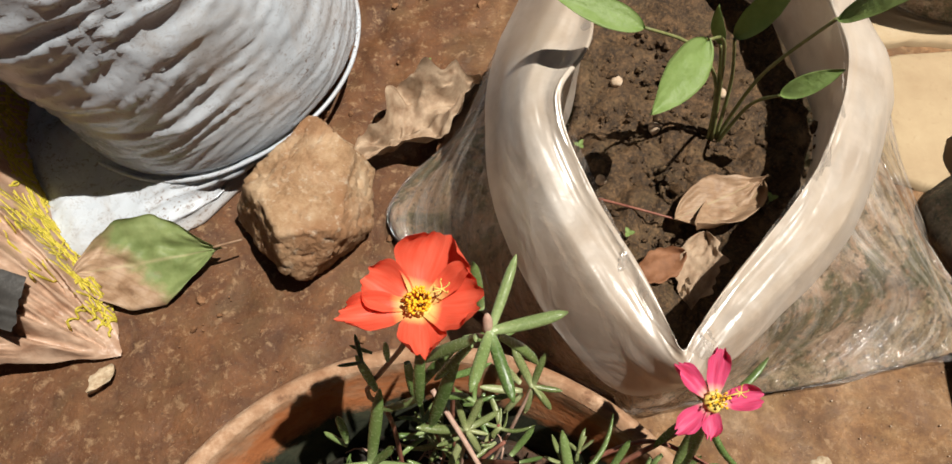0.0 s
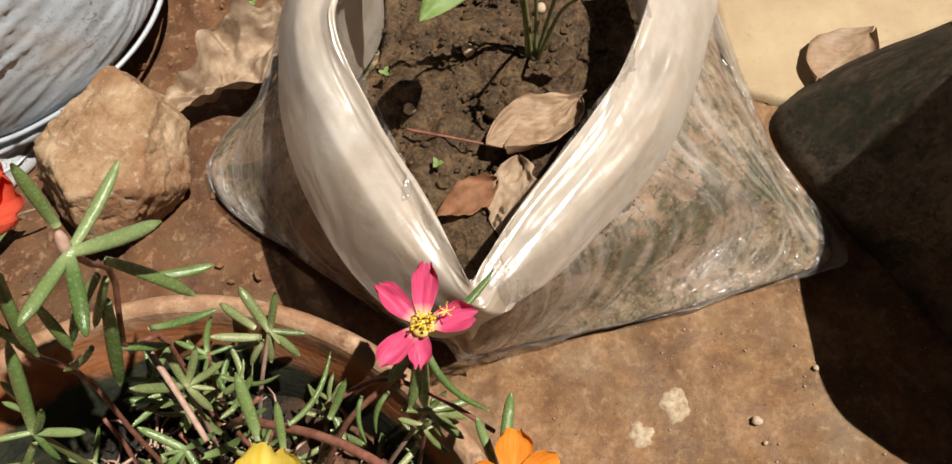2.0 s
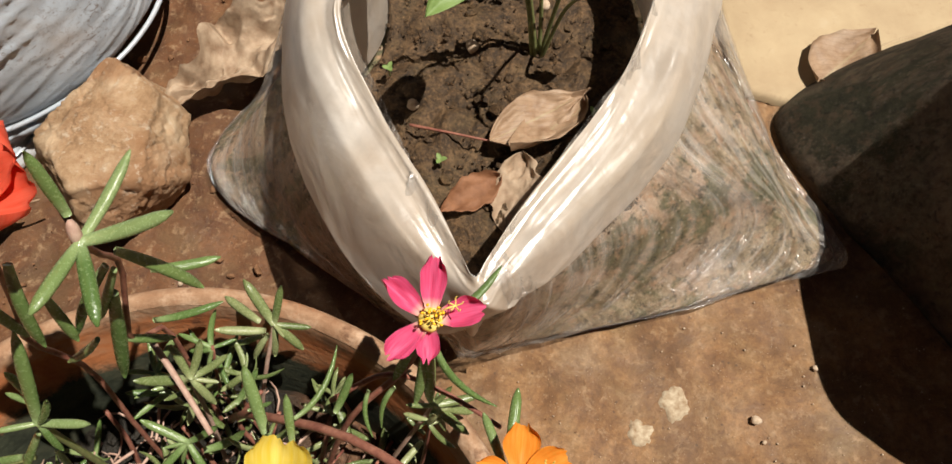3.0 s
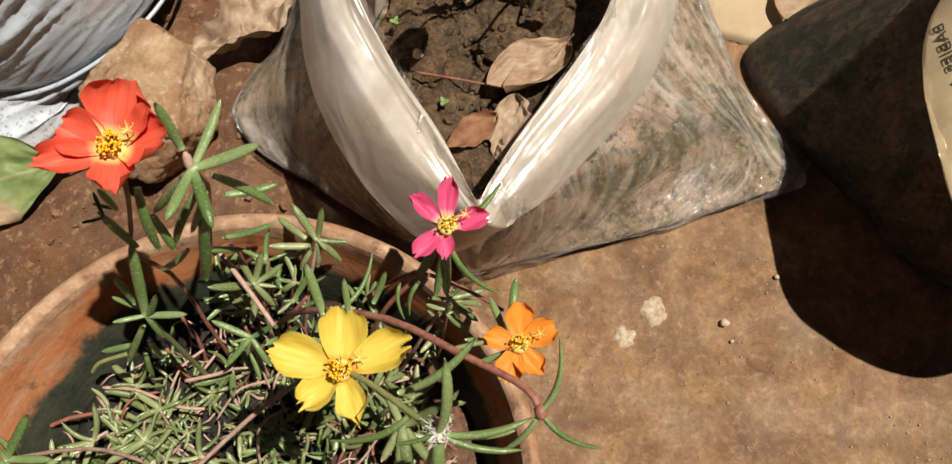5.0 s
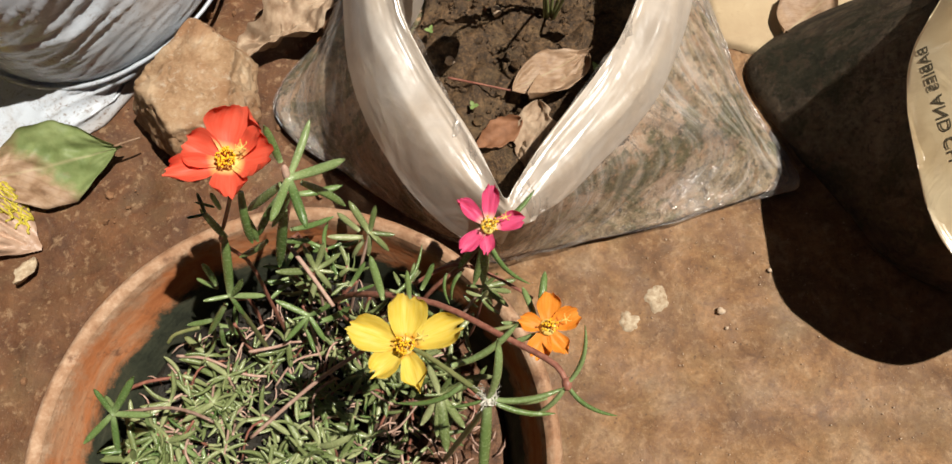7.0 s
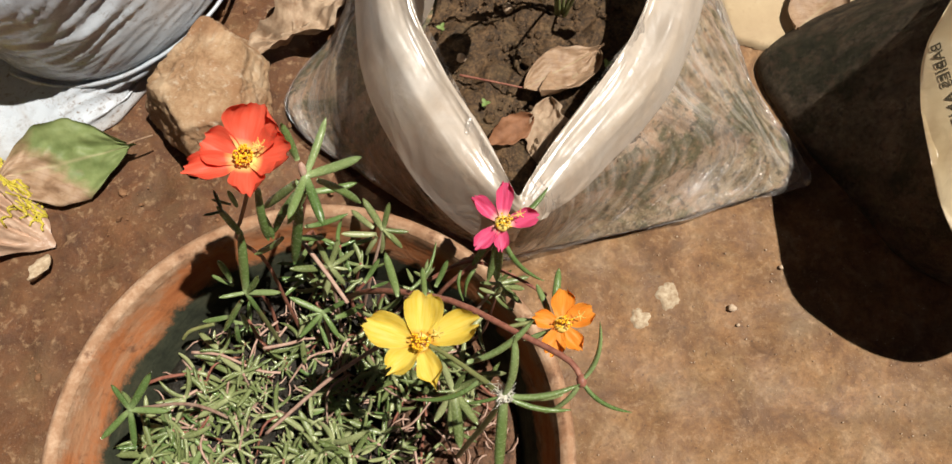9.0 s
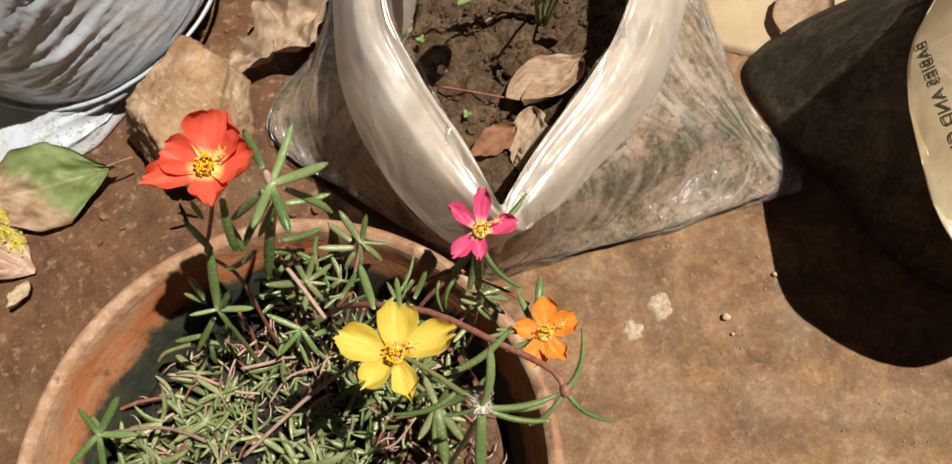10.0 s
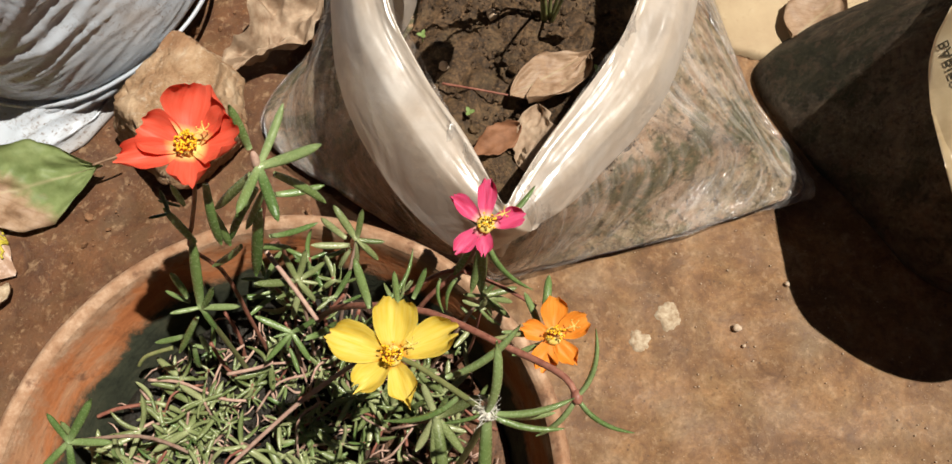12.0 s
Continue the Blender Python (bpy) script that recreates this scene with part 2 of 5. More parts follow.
def mat_sack():
    m = Mat("white_woven_plastic", 0.3, 0.6)
    a = m.noise(14, 5, 0.6)
    col = m.ramp(a, (0.3, (0.44, 0.48, 0.53)), (0.7, (0.58, 0.62, 0.67)))
    mud = m.ramp(m.noise(20, 6, 0.7, 0.6), (0.50, 0.0), (0.70, 0.45))
    col = m.mix(mud, col, (0.32, 0.24, 0.17))
    dirt = m.ramp(m.noise(170, 6, 0.78, 1.6, m.scaled(1, 1, 1.8)), (0.54, 0.0), (0.61, 0.9))
    where = m.ramp(m.noise(11, 3), (0.42, 0.1), (0.62, 1.0))
    col = m.mix(m.math("MULTIPLY", dirt, where), col, (0.15, 0.085, 0.05))
    low = m.ramp(m.math("ADD", m.axis(2), m.math("MULTIPLY", a, 0.03)), (0.012, 0.4), (0.024, 0.0))
    col = m.mix(low, col, (0.42, 0.31, 0.22))
    m.color(col)
    m.rough(m.ramp(m.noise(40, 4), (0.3, 0.16), (0.7, 0.34)))
    m.bump(m.noise(38, 3, 0.5, 1.0), 0.2, 0.003)
    return m.thin(0.08, (0.7, 0.7, 0.68)).m


def mat_stone():
    m = Mat("sandy_stone", 0.85, 0.25)
    a = m.noise(50, 8, 0.75, 0.3)
    col = m.ramp(a, (0.3, (0.20, 0.105, 0.05)), (0.46, (0.36, 0.225, 0.125)), (0.58, (0.45, 0.31, 0.19)), (0.74, (0.54, 0.42, 0.29)))
    col = m.mix(m.ramp(m.noise(18, 5), (0.47, 0.0), (0.60, 0.75)), col, (0.27, 0.13, 0.06))
    col = m.mix(m.ramp(m.noise(200, 5, 0.7), (0.56, 0.0), (0.68, 0.6)), col, (0.55, 0.46, 0.35))
    m.color(col)
    m.bump(a, 0.9, 0.005)
    return m.bump(m.noise(350, 4, 0.7), 0.5, 0.001).m


def mat_paving():
    m = Mat("cream_paving", 0.8, 0.25)
    a = m.noise(20, 6, 0.65)
    col = m.ramp(a, (0.3, (0.35, 0.25, 0.15)), (0.6, (0.43, 0.325, 0.20)), (0.8, (0.48, 0.39, 0.27)))
    col = m.mix(m.ramp(m.noise(220, 4, 0.7), (0.6, 0.0), (0.72, 0.4)), col, (0.28, 0.18, 0.10))
    m.color(col)
    return m.bump(a, 0.3, 0.002).m


def mat_leaf(name, dark, mid, pale, rough=0.32, gloss=0.5):
    """Leaf skin; its space runs from 0 at the foot to 1 at the tip of each leaf."""
    m = Mat(name, rough, gloss)
    base = m.ramp(m.random(), (0.0, dark), (0.5, mid), (1.0, pale))
    spots = m.noise(26, 4, 0.65)
    blotch = m.noise(5, 3, 0.6)
    base = m.mix(m.ramp(blotch, (0.35, 0.2), (0.6, 0.0)), base, tuple(c * 0.55 for c in dark))
    base = m.mix(m.ramp(spots, (0.54, 0.0), (0.70, 0.22)), base, tuple(min(1, c * 1.7 + 0.06) for c in pale))
    foot = m.ramp(m.axis(1), (0.0, 0.55), (0.3, 0.0))
    base = m.mix(foot, base, tuple(min(1, c * 1.3 + 0.05) for c in pale))
    m.color(base)
    m.rough(m.ramp(spots, (0.3, rough * 0.7), (0.7, rough * 1.5)))
    m.bump(spots, 0.15, 0.012)
    return m.thin(0.12, tuple(c * 1.6 for c in mid)).m


def mat_petal(name, deep, mid, eye, eye_size):
    m = Mat(name, 0.5, 0.25)
    uv = m.t.nodes.new("ShaderNodeUVMap").outputs[0]
    sep = m.n("ShaderNodeSeparateXYZ")
    m.link(uv, sep.inputs[0])
    mp = m.n("ShaderNodeMapping", Scale=(16, 1.2, 1))
    m.link(uv, mp.inputs[0])
    vein = m.noise(1.5, 4, 0.6, 0.2, mp.outputs[0])
    body = m.mix(m.ramp(vein, (0.35, 0.0), (0.7, 1.0)), deep, mid)
    base = m.ramp(m.math("ADD", sep.outputs[1], m.math("MULTIPLY", m.math("SUBTRACT", vein, 0.5), 0.1)), (eye_size, 1.0), (eye_size + 0.14, 0.0))
    m.color(m.mix(base, body, eye))
    m.bump(vein, 0.14, 0.0005)
    return m.thin(0.35, mid).m


def mat_plain(name, a, b, scale=200, rough=0.6, bump=0.3, dist=0.0005, thin=0.0):
    m = Mat(name, rough, 0.3)
    x = m.noise(scale, 5, 0.65)
    m.color(m.ramp(x, (0.32, a), (0.68, b)))
    m.bump(x, bump, dist)
    if thin:
        m.thin(thin, b)
    return m.m


def mat_old_leaf(name, green):
    """A fallen leaf; green: how much of it is still green at the stalk end."""
    m = Mat(name, 0.55, 0.3)
    uv = m.t.nodes.new("ShaderNodeUVMap").outputs[0]
    sep = m.n("ShaderNodeSeparateXYZ")
    m.link(uv, sep.inputs[0])
    a = m.noise(70, 6, 0.65)
    dry = m.ramp(a, (0.3, (0.22, 0.125, 0.07)), (0.5, (0.36, 0.235, 0.145)), (0.7, (0.46, 0.33, 0.23)))
    veins = m.n("ShaderNodeTexWave", Scale=3.2, Distortion=1.5, Detail=2.0)
    slant = m.n("ShaderNodeMapping", Scale=(1.0, 2.2, 1.0), Rotation=(0, 0, 0.5))
    m.link(uv, slant.inputs[0])
    m.link(slant.outputs[0], veins.inputs["Vector"])
    dry = m.mix(m.ramp(veins.outputs[1], (0.0, 0.25), (0.2, 0.0)), dry, (0.18, 0.10, 0.055))
    dry = m.mix(m.ramp(m.noise(160, 5, 0.7), (0.58, 0.0), (0.7, 0.6)), dry, (0.15, 0.085, 0.05))
    if green:
        g = m.ramp(a, (0.3, (0.12, 0.165, 0.05)), (0.7, (0.25, 0.30, 0.12)))
        where = m.math("ADD", sep.outputs[1], m.math("MULTIPLY", m.math("SUBTRACT", m.noise(45, 4), 0.5), 0.5))
        where = m.math("ADD", where, m.math("MULTIPLY", sep.outputs[0], -0.45))
        dry = m.mix(m.ramp(where, (green - 0.12, 1.0), (green + 0.05, 0.0)), dry, g)
    rib = m.ramp(m.math("ABSOLUTE", m.math("SUBTRACT", sep.outputs[0], 0.5)), (0.0, 1.0), (0.03, 0.0))
    m.color(m.mix(m.math("MULTIPLY", rib, 0.5), dry, (0.45, 0.38, 0.22)))
    m.bump(a, 0.5, 0.001)
    return m.thin(0.15, (0.4, 0.3, 0.15)).m


GROUND = mat_ground()
CLAY = mat_terracotta("terracotta")
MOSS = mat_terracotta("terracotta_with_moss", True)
# last value: x up to which leaf shade is painted into the soil
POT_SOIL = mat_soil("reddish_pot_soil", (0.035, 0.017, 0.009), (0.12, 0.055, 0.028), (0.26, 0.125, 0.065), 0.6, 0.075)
BAG_SOIL = mat_soil("dark_potting_soil", (0.016, 0.009, 0.004), (0.070, 0.039, 0.017), (0.20, 0.112, 0.052), 0.7)
CUFF = mat_cuff("creamy_plastic_film", (0.58, 0.47, 0.37), (0.70, 0.605, 0.51), (0.78, 0.71, 0.635), 0.92, 0.25, 0.24)
# same cream film; the brown light coming through it is tinted in as tan
CUFF_TAN_LIT = mat_cuff("tan_lit_plastic_film", (0.46, 0.32, 0.165), (0.62, 0.47, 0.27), (0.70, 0.57, 0.37), 1.0, 0.02, 0)
FILM = mat_film("clear_plastic_film", (0.46, 0.39, 0.33), (0.76, 0.70, 0.64), 0.0, 0.48, 0.15)
# film of the right-hand bag: its deep shade is put into darker colours
FILM_SHADED = mat_film("shaded_dusty_film", (0.16, 0.12, 0.075), (0.36, 0.28, 0.19), 0.0, 0.20, 0.008)
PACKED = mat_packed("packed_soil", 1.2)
# same packed soil, toned down so the right-hand bag's shade reads near black
PACKED_SHADED = mat_packed("damp_soil_in_shade", 0.20)
SACK = mat_sack()
STONE = mat_stone()
PAVING = mat_paving()
LEAF = mat_leaf("fleshy_green_leaf", (0.09, 0.155, 0.042), (0.155, 0.23, 0.07), (0.25, 0.32, 0.13), 0.22, 0.75)
LEAF_OLD = mat_leaf("pale_fleshy_leaf", (0.12, 0.16, 0.050), (0.215, 0.255, 0.098), (0.35, 0.375, 0.18), 0.24, 0.75)
SEEDLING = mat_plain("soft_green_leaf", (0.19, 0.28, 0.075), (0.27, 0.37, 0.13), 5, 0.5, 0.15, 0.02, 0.25)
STEM_RED = mat_plain("reddish_stem", (0.17, 0.055, 0.04), (0.34, 0.15, 0.10), 300, 0.45)
STEM_GREEN = mat_plain("green_stem", (0.13, 0.15, 0.05), (0.24, 0.24, 0.10), 300, 0.45)
STEM_PINK = mat_plain("dry_pinkish_stem", (0.33, 0.19, 0.14), (0.52, 0.36, 0.28), 300, 0.6)
RED = mat_petal("coral_red_petal", (0.78, 0.10, 0.05), (0.86, 0.17, 0.10), (0.86, 0.66, 0.22), 0.20)
YELLOW = mat_petal("yellow_petal", (0.74, 0.54, 0.05), (0.80, 0.66, 0.17), (0.66, 0.24, 0.01), 0.12)
ORANGE = mat_petal("orange_petal", (0.80, 0.25, 0.02), (0.86, 0.38, 0.06), (0.75, 0.20, 0.02), 0.08)
PINK = mat_petal("hot_pink_petal", (0.70, 0.06, 0.17), (0.82, 0.16, 0.32), (0.80, 0.55, 0.42), 0.20)
ANTHER = mat_plain("yellow_anther", (0.80, 0.40, 0.01), (0.92, 0.56, 0.03), 900, 0.6)
FILAMENT = mat_plain("red_filament", (0.45, 0.04, 0.01), (0.65, 0.12, 0.03), 900, 0.5)
EYE = mat_plain("pale_yellow_eye", (0.62, 0.42, 0.06), (0.82, 0.66, 0.22), 400, 0.6)
WOOL = mat_plain("white_wool", (0.50, 0.46, 0.38), (0.72, 0.70, 0.62), 500, 0.9)
BROWN_LEAF = mat_old_leaf("dry_brown_leaf", 0)
HALF_GREEN = mat_old_leaf("half_green_leaf", 0.42)
RUSTY_LEAF = mat_plain("rusty_dry_leaf", (0.15, 0.062, 0.028), (0.30, 0.14, 0.07), 90, 0.7, 0.5, 0.002, 0.1)
CRUMPLED = mat_plain("tan_dry_leaf", (0.24, 0.15, 0.09), (0.48, 0.36, 0.25), 90, 0.7, 0.6, 0.002, 0.1)
WRAPPER = mat_plain("tan_plastic_wrapper", (0.30, 0.165, 0.10), (0.56, 0.40, 0.29), 40, 0.4, 0.6, 0.003, 0.1)
DARK_PLASTIC = mat_plain("dark_grey_plastic", (0.028, 0.026, 0.024), (0.06, 0.055, 0.05), 60, 0.45, 0.4, 0.002)
NET = mat_plain("yellow_net", (0.36, 0.29, 0.03), (0.58, 0.48, 0.06), 300, 0.5)
CHALK = mat_plain("pale_mortar", (0.24, 0.155, 0.085), (0.50, 0.41, 0.29), 260, 0.85)
PEBBLE = mat_plain("pale_pebble", (0.36, 0.25, 0.16), (0.58, 0.46, 0.34), 300, 0.8)
CLOD = mat_plain("soil_clod", (0.12, 0.055, 0.025), (0.27, 0.14, 0.07), 250, 0.85)
INK = mat_plain("dark_print", (0.06, 0.05, 0.03), (0.10, 0.08, 0.05), 300, 0.5)
WATER = Mat("water_drop", 0.03, 0.6).color((0.9, 0.95, 0.95))
WATER.b.inputs["Transmission Weight"].default_value = 1.0
WATER.b.inputs["IOR"].default_value = 1.33
WATER = WATER.m


# ---- shape helpers ----
def mesh(name, verts, faces, material, uvs=None, smooth=True):
    me = bpy.data.meshes.new(name)
    me.from_pydata([tuple(v) for v in verts], [], faces)
    me.materials.append(material)
    if smooth:
        me.polygons.foreach_set("use_smooth", [True] * len(me.polygons))
    if uvs is not None:
        layer = me.uv_layers.new(name="UVMap")
        for lp in me.loops:
            layer.data[lp.index].uv = uvs[lp.vertex_index]
    me.update()
    return me


def thing(name, at, label, category, group="", kind=""):
    ob = new(name)
    ob.location = at
    ob.empty_display_size = 0.02
    return tagged(ob, label, category, group, kind)


def part(name, me, parent, label="", m=None):
    """Links a mesh, given in world coordinates or posed by m, under a thing or a part."""
    ob = new(name, me)
    ob.parent = parent
    base = Matrix.Translation(parent.location) if parent.type == "EMPTY" else parent.matrix_basis
    ob.matrix_parent_inverse = base.inverted()
    if m is not None:
        ob.matrix_basis = m
    return tagged(ob, label)


def solo(name, me, label, category, group="", kind="", m=None):
    ob = new(name, me)
    if m is not None:
        ob.matrix_basis = m
    return tagged(ob, label, category, group, kind)


def spline(pts, n, closed=False):
    """n points on a Catmull-Rom curve through pts."""
    p = np.array(pts, float)
    k = len(p)
    out = []
    spans = k if closed else k - 1
    for i in range(n):
        u = i * spans / (n if closed else n - 1)
        j = min(int(u), spans - 1)
        f = u - j
        if closed:
            a, b, c, d = (p[(j + o) % k] for o in (-1, 0, 1, 2))
        else:
            a, b, c, d = p[max(j - 1, 0)], p[j], p[j + 1], p[min(j + 2, k - 1)]
        out.append(0.5 * (2 * b + (c - a) * f + (2 * a - 5 * b + 4 * c - d) * f * f + (3 * b - a - 3 * c + d) * f ** 3))
    return np.array(out)


def tube(name, pts, radii, material, n=14, sides=8):
    """A tapering, rounded rod along pts."""
    line = spline(pts, n)
    rad = np.interp(np.linspace(0, 1, n), np.linspace(0, 1, len(radii)), radii)
    verts, faces = [], []
    side = Vector((0.31, 0.77, 0.55))
    for i in range(n):
        d = Vector(line[min(i + 1, n - 1)] - line[max(i - 1, 0)]).normalized()
        side = (side - d * side.dot(d)).normalized()
        up = d.cross(side)
        for k in range(sides):
            a = 2 * math.pi * k / sides
            verts.append(Vector(line[i]) + (side * math.cos(a) + up * math.sin(a)) * rad[i])
    for i in range(n - 1):
        for k in range(sides):
            a, b = i * sides + k, i * sides + (k + 1) % sides
            faces.append((a, b, b + sides, a + sides))
    faces += [tuple(range(sides))[::-1], tuple(range((n - 1) * sides, n * sides))]
    return mesh(name, verts, faces, material)


def grid_faces(rows, cols, closed=False):
    out = []
    for i in range(rows - 1):
        for k in range(cols if closed else cols - 1):
            a, b = i * cols + k, i * cols + (k + 1) % cols
            out.append((a, b, b + cols, a + cols))
    return out


def loft(name, rings, n, steps, material, wrinkle=None, cap=False):
    """A skin over closed rings of control points; wrinkle(co, u, v) returns a push along the normal."""
    loops = [spline(r, n, True) for r in rings]
    cols = [spline([l[k] for l in loops], steps) for k in range(n)]
    pts = np.array(cols).transpose(1, 0, 2)
    if wrinkle:
        du = np.roll(pts, -1, 1) - np.roll(pts, 1, 1)
        dv = np.gradient(pts, axis=0)
        nor = np.cross(du, dv)
        nor /= np.linalg.norm(nor, axis=2, keepdims=True) + 1e-12
        for i in range(steps):
            for k in range(n):
                pts[i, k] += nor[i, k] * wrinkle(pts[i, k], k / n, i / (steps - 1))
    verts = pts.reshape(-1, 3)
    faces = grid_faces(steps, n, True)
    if cap:
        faces += [tuple(range(n))[::-1], tuple(range((steps - 1) * n, steps * n))]
    return mesh(name, verts, faces, material, [(k / n, i / (steps - 1)) for i in range(steps) for k in range(n)])


def noise3(x, y, z):
    return noise.noise(Vector((x, y, z)))


def blob(name, size, material, seed, rough=0.25, cuts=3, flat=None, block=0.0):
    """A rounded, uneven lump; block pulls it towards a block with worn corners."""
    bm = bmesh.new()
    bmesh.ops.create_icosphere(bm, subdivisions=cuts, radius=1)
    for v in bm.verts:
        p = v.co.copy()
        if block:
            top = max(abs(p.x), abs(p.y), abs(p.z))
            p = p.lerp(p / top, block)
        q = v.co * 1.3 + Vector((seed * 7.3, seed * 3.1, seed))
        p *= 1 + rough * noise.noise(q) + rough * 0.45 * noise.noise(q * 3.1) + rough * 0.2 * noise.noise(q * 8)
        v.co = Vector((p.x * size[0], p.y * size[1], p.z * size[2]))
        if flat is not None:
            v.co.z = max(v.co.z, flat)
    me = bpy.data.meshes.new(name)
    bm.to_mesh(me)
    bm.free()
    me.materials.append(material)
    me.polygons.foreach_set("use_smooth", [True] * len(me.polygons))
    return me


def joined(name, pieces, material, smooth=True):
    """Many small meshes in one: pieces are (mesh, matrix)."""
    verts, faces = [], []
    for me, m in pieces:
        o = len(verts)
        verts += [m @ v.co for v in me.vertices]
        faces += [tuple(o + i for i in p.vertices) for p in me.polygons]
    return mesh(name, verts, faces, material, None, smooth)


def aim(base, tip, up=(0, 0, 1)):
    """A pose with its y axis from base to tip, scaled to that length."""
    base, tip = Vector(base), Vector(tip)
    y = tip - base
    size = y.length
    y = y.normalized()
    z = Vector(up)
    z = z - y * z.dot(y)
    if z.length < 1e-4:
        z = Vector((1, 0, 0)) - y * y.x
    z.normalize()
    x = y.cross(z)
    r = Matrix((x, y, z)).transposed().to_4x4()
    return Matrix.Translation(base) @ r @ Matrix.Scale(size, 4)


# ---- ground ----
def graded(lo, hi, step, far):
    inner = list(np.arange(lo, hi + step / 2, step))
    out, d = [], step
    left, right = [lo], [hi]
    while d < far:
        d *= 1.6
        left.append(lo - d)
        right.append(hi + d)
    return np.array(sorted(left[1:]) + inner + right[1:])


def ground():
    xs, ys = graded(-0.42, 0.62, 0.006, 400), graded(-0.15, 0.72, 0.006, 400)
    verts = []
    for y in ys:
        for x in xs:
            near = -0.6 < x < 0.8 and -0.3 < y < 0.9
            h = 0.0
            if near:
                soft = min(1, max(0.1, (0.08 - x) / 0.12 + 0.3))
                h = soft * (0.0035 * noise3(x * 14, y * 14, 1) + 0.002 * noise3(x * 45, y * 45, 2) + 0.001 * noise3(x * 120, y * 120, 5))
                if y > 0.36 and x < 0.1:
                    h += 0.004 * noise3(x * 60, y * 60, 9) * min(1, (y - 0.36) * 12)
            verts.append((x, y, h - 0.001))
    me = mesh("ground", verts, grid_faces(len(ys), len(xs)), GROUND)
    solo("ground", me, "reddish brown bare soil running into a dirty cement apron", "ground", kind="structure")


ground()


def paving_slab():
    """Two broken cream slabs with an uneven edge, sunk in the soil."""
    pieces = (
        ((0.335, 0.36), (0.375, 0.345), (0.46, 0.36), (0.62, 0.35), (0.95, 0.36), (0.95, 0.462), (0.60, 0.466), (0.42, 0.468), (0.36, 0.462), (0.335, 0.44)),
        ((0.30, 0.475), (0.42, 0.474), (0.62, 0.471), (0.95, 0.468), (0.95, 0.72), (0.6, 0.73), (0.33, 0.72)),
    )
    for k, outline in enumerate(pieces):
        ring = []
        c = [sum(p[i] for p in outline) / len(outline) for i in (0, 1)]
        for i, p in enumerate(outline):
            q = outline[(i + 1) % len(outline)]
            for f in np.linspace(0, 1, 14, endpoint=False):
                x, y = p[0] + (q[0] - p[0]) * f, p[1] + (q[1] - p[1]) * f
                j = 0.003 * noise3(x * 60, y * 60, k) + 0.0015 * noise3(x * 200, y * 200, k + 4)
                ring.append((x + j, y + j))
        n = len(ring)
        verts, faces = [], []
        for inset, z in ((0.0, -0.01), (0.0, 0.004), (0.006, 0.0062), (0.03, 0.0065)):
            for x, y in ring:
                dx, dy = c[0] - x, c[1] - y
                d = math.hypot(dx, dy)
                verts.append((x + dx / d * inset, y + dy / d * inset, z + 0.0006 * noise3(x * 30, y * 30, 3)))
        faces = grid_faces(4, n, True) + [tuple(range(3 * n, 4 * n))]
        me = mesh("paving_slab", verts, faces, PAVING)
        solo("paving_slab", me, "cracked cream paving slab set in the soil", "slab", "cream paving slabs")


paving_slab()

# ---- terracotta pot ----
POT = Vector((0.042, 0.065, 0.0))


def turned(name, profile, material, n=120, wobble=0.0, up=1):
    rows = spline(profile, 6 * len(profile)) if len(profile) > 3 else np.array(profile)
    verts = []
    for r, z in rows:
        for k in range(n):
            a = 2 * math.pi * k / n
            w = 1 + wobble * (noise3(math.cos(a) * 1.2, math.sin(a) * 1.2, z * 12) + 0.3 * noise3(math.cos(a) * 9, math.sin(a) * 9, z * 60))
            verts.append((POT.x + r * w * math.cos(a), POT.y + r * w * math.sin(a), z + 0.25 * wobble * noise3(math.cos(a) * 2, math.sin(a) * 2, 7)))
    return mesh(name, verts, grid_faces(len(rows), n, True), material)


def pot():
    t = thing("terracotta_pot", POT, "weathered round terracotta pot with chipped dusty rim", "flower pot")
    part("wall", turned("wall", [(0.0, 0.004), (0.07, 0.001), (0.082, 0.003), (0.090, 0.04), (0.099, 0.09), (0.104, 0.132), (0.106, 0.139)], CLAY, wobble=0.008), t)
    part("rim", turned("rim", [(0.105, 0.138), (0.114, 0.140), (0.1165, 0.150), (0.1180, 0.168), (0.1172, 0.1758), (0.1145, 0.1785), (0.1122, 0.1778), (0.1105, 0.1762)], CLAY, wobble=0.008), t, "thick dusty orange rim")
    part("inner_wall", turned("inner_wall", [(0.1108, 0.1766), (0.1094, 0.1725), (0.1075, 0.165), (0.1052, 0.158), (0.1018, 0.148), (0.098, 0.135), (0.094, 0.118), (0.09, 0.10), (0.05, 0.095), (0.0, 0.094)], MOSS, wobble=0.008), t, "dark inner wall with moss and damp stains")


pot()


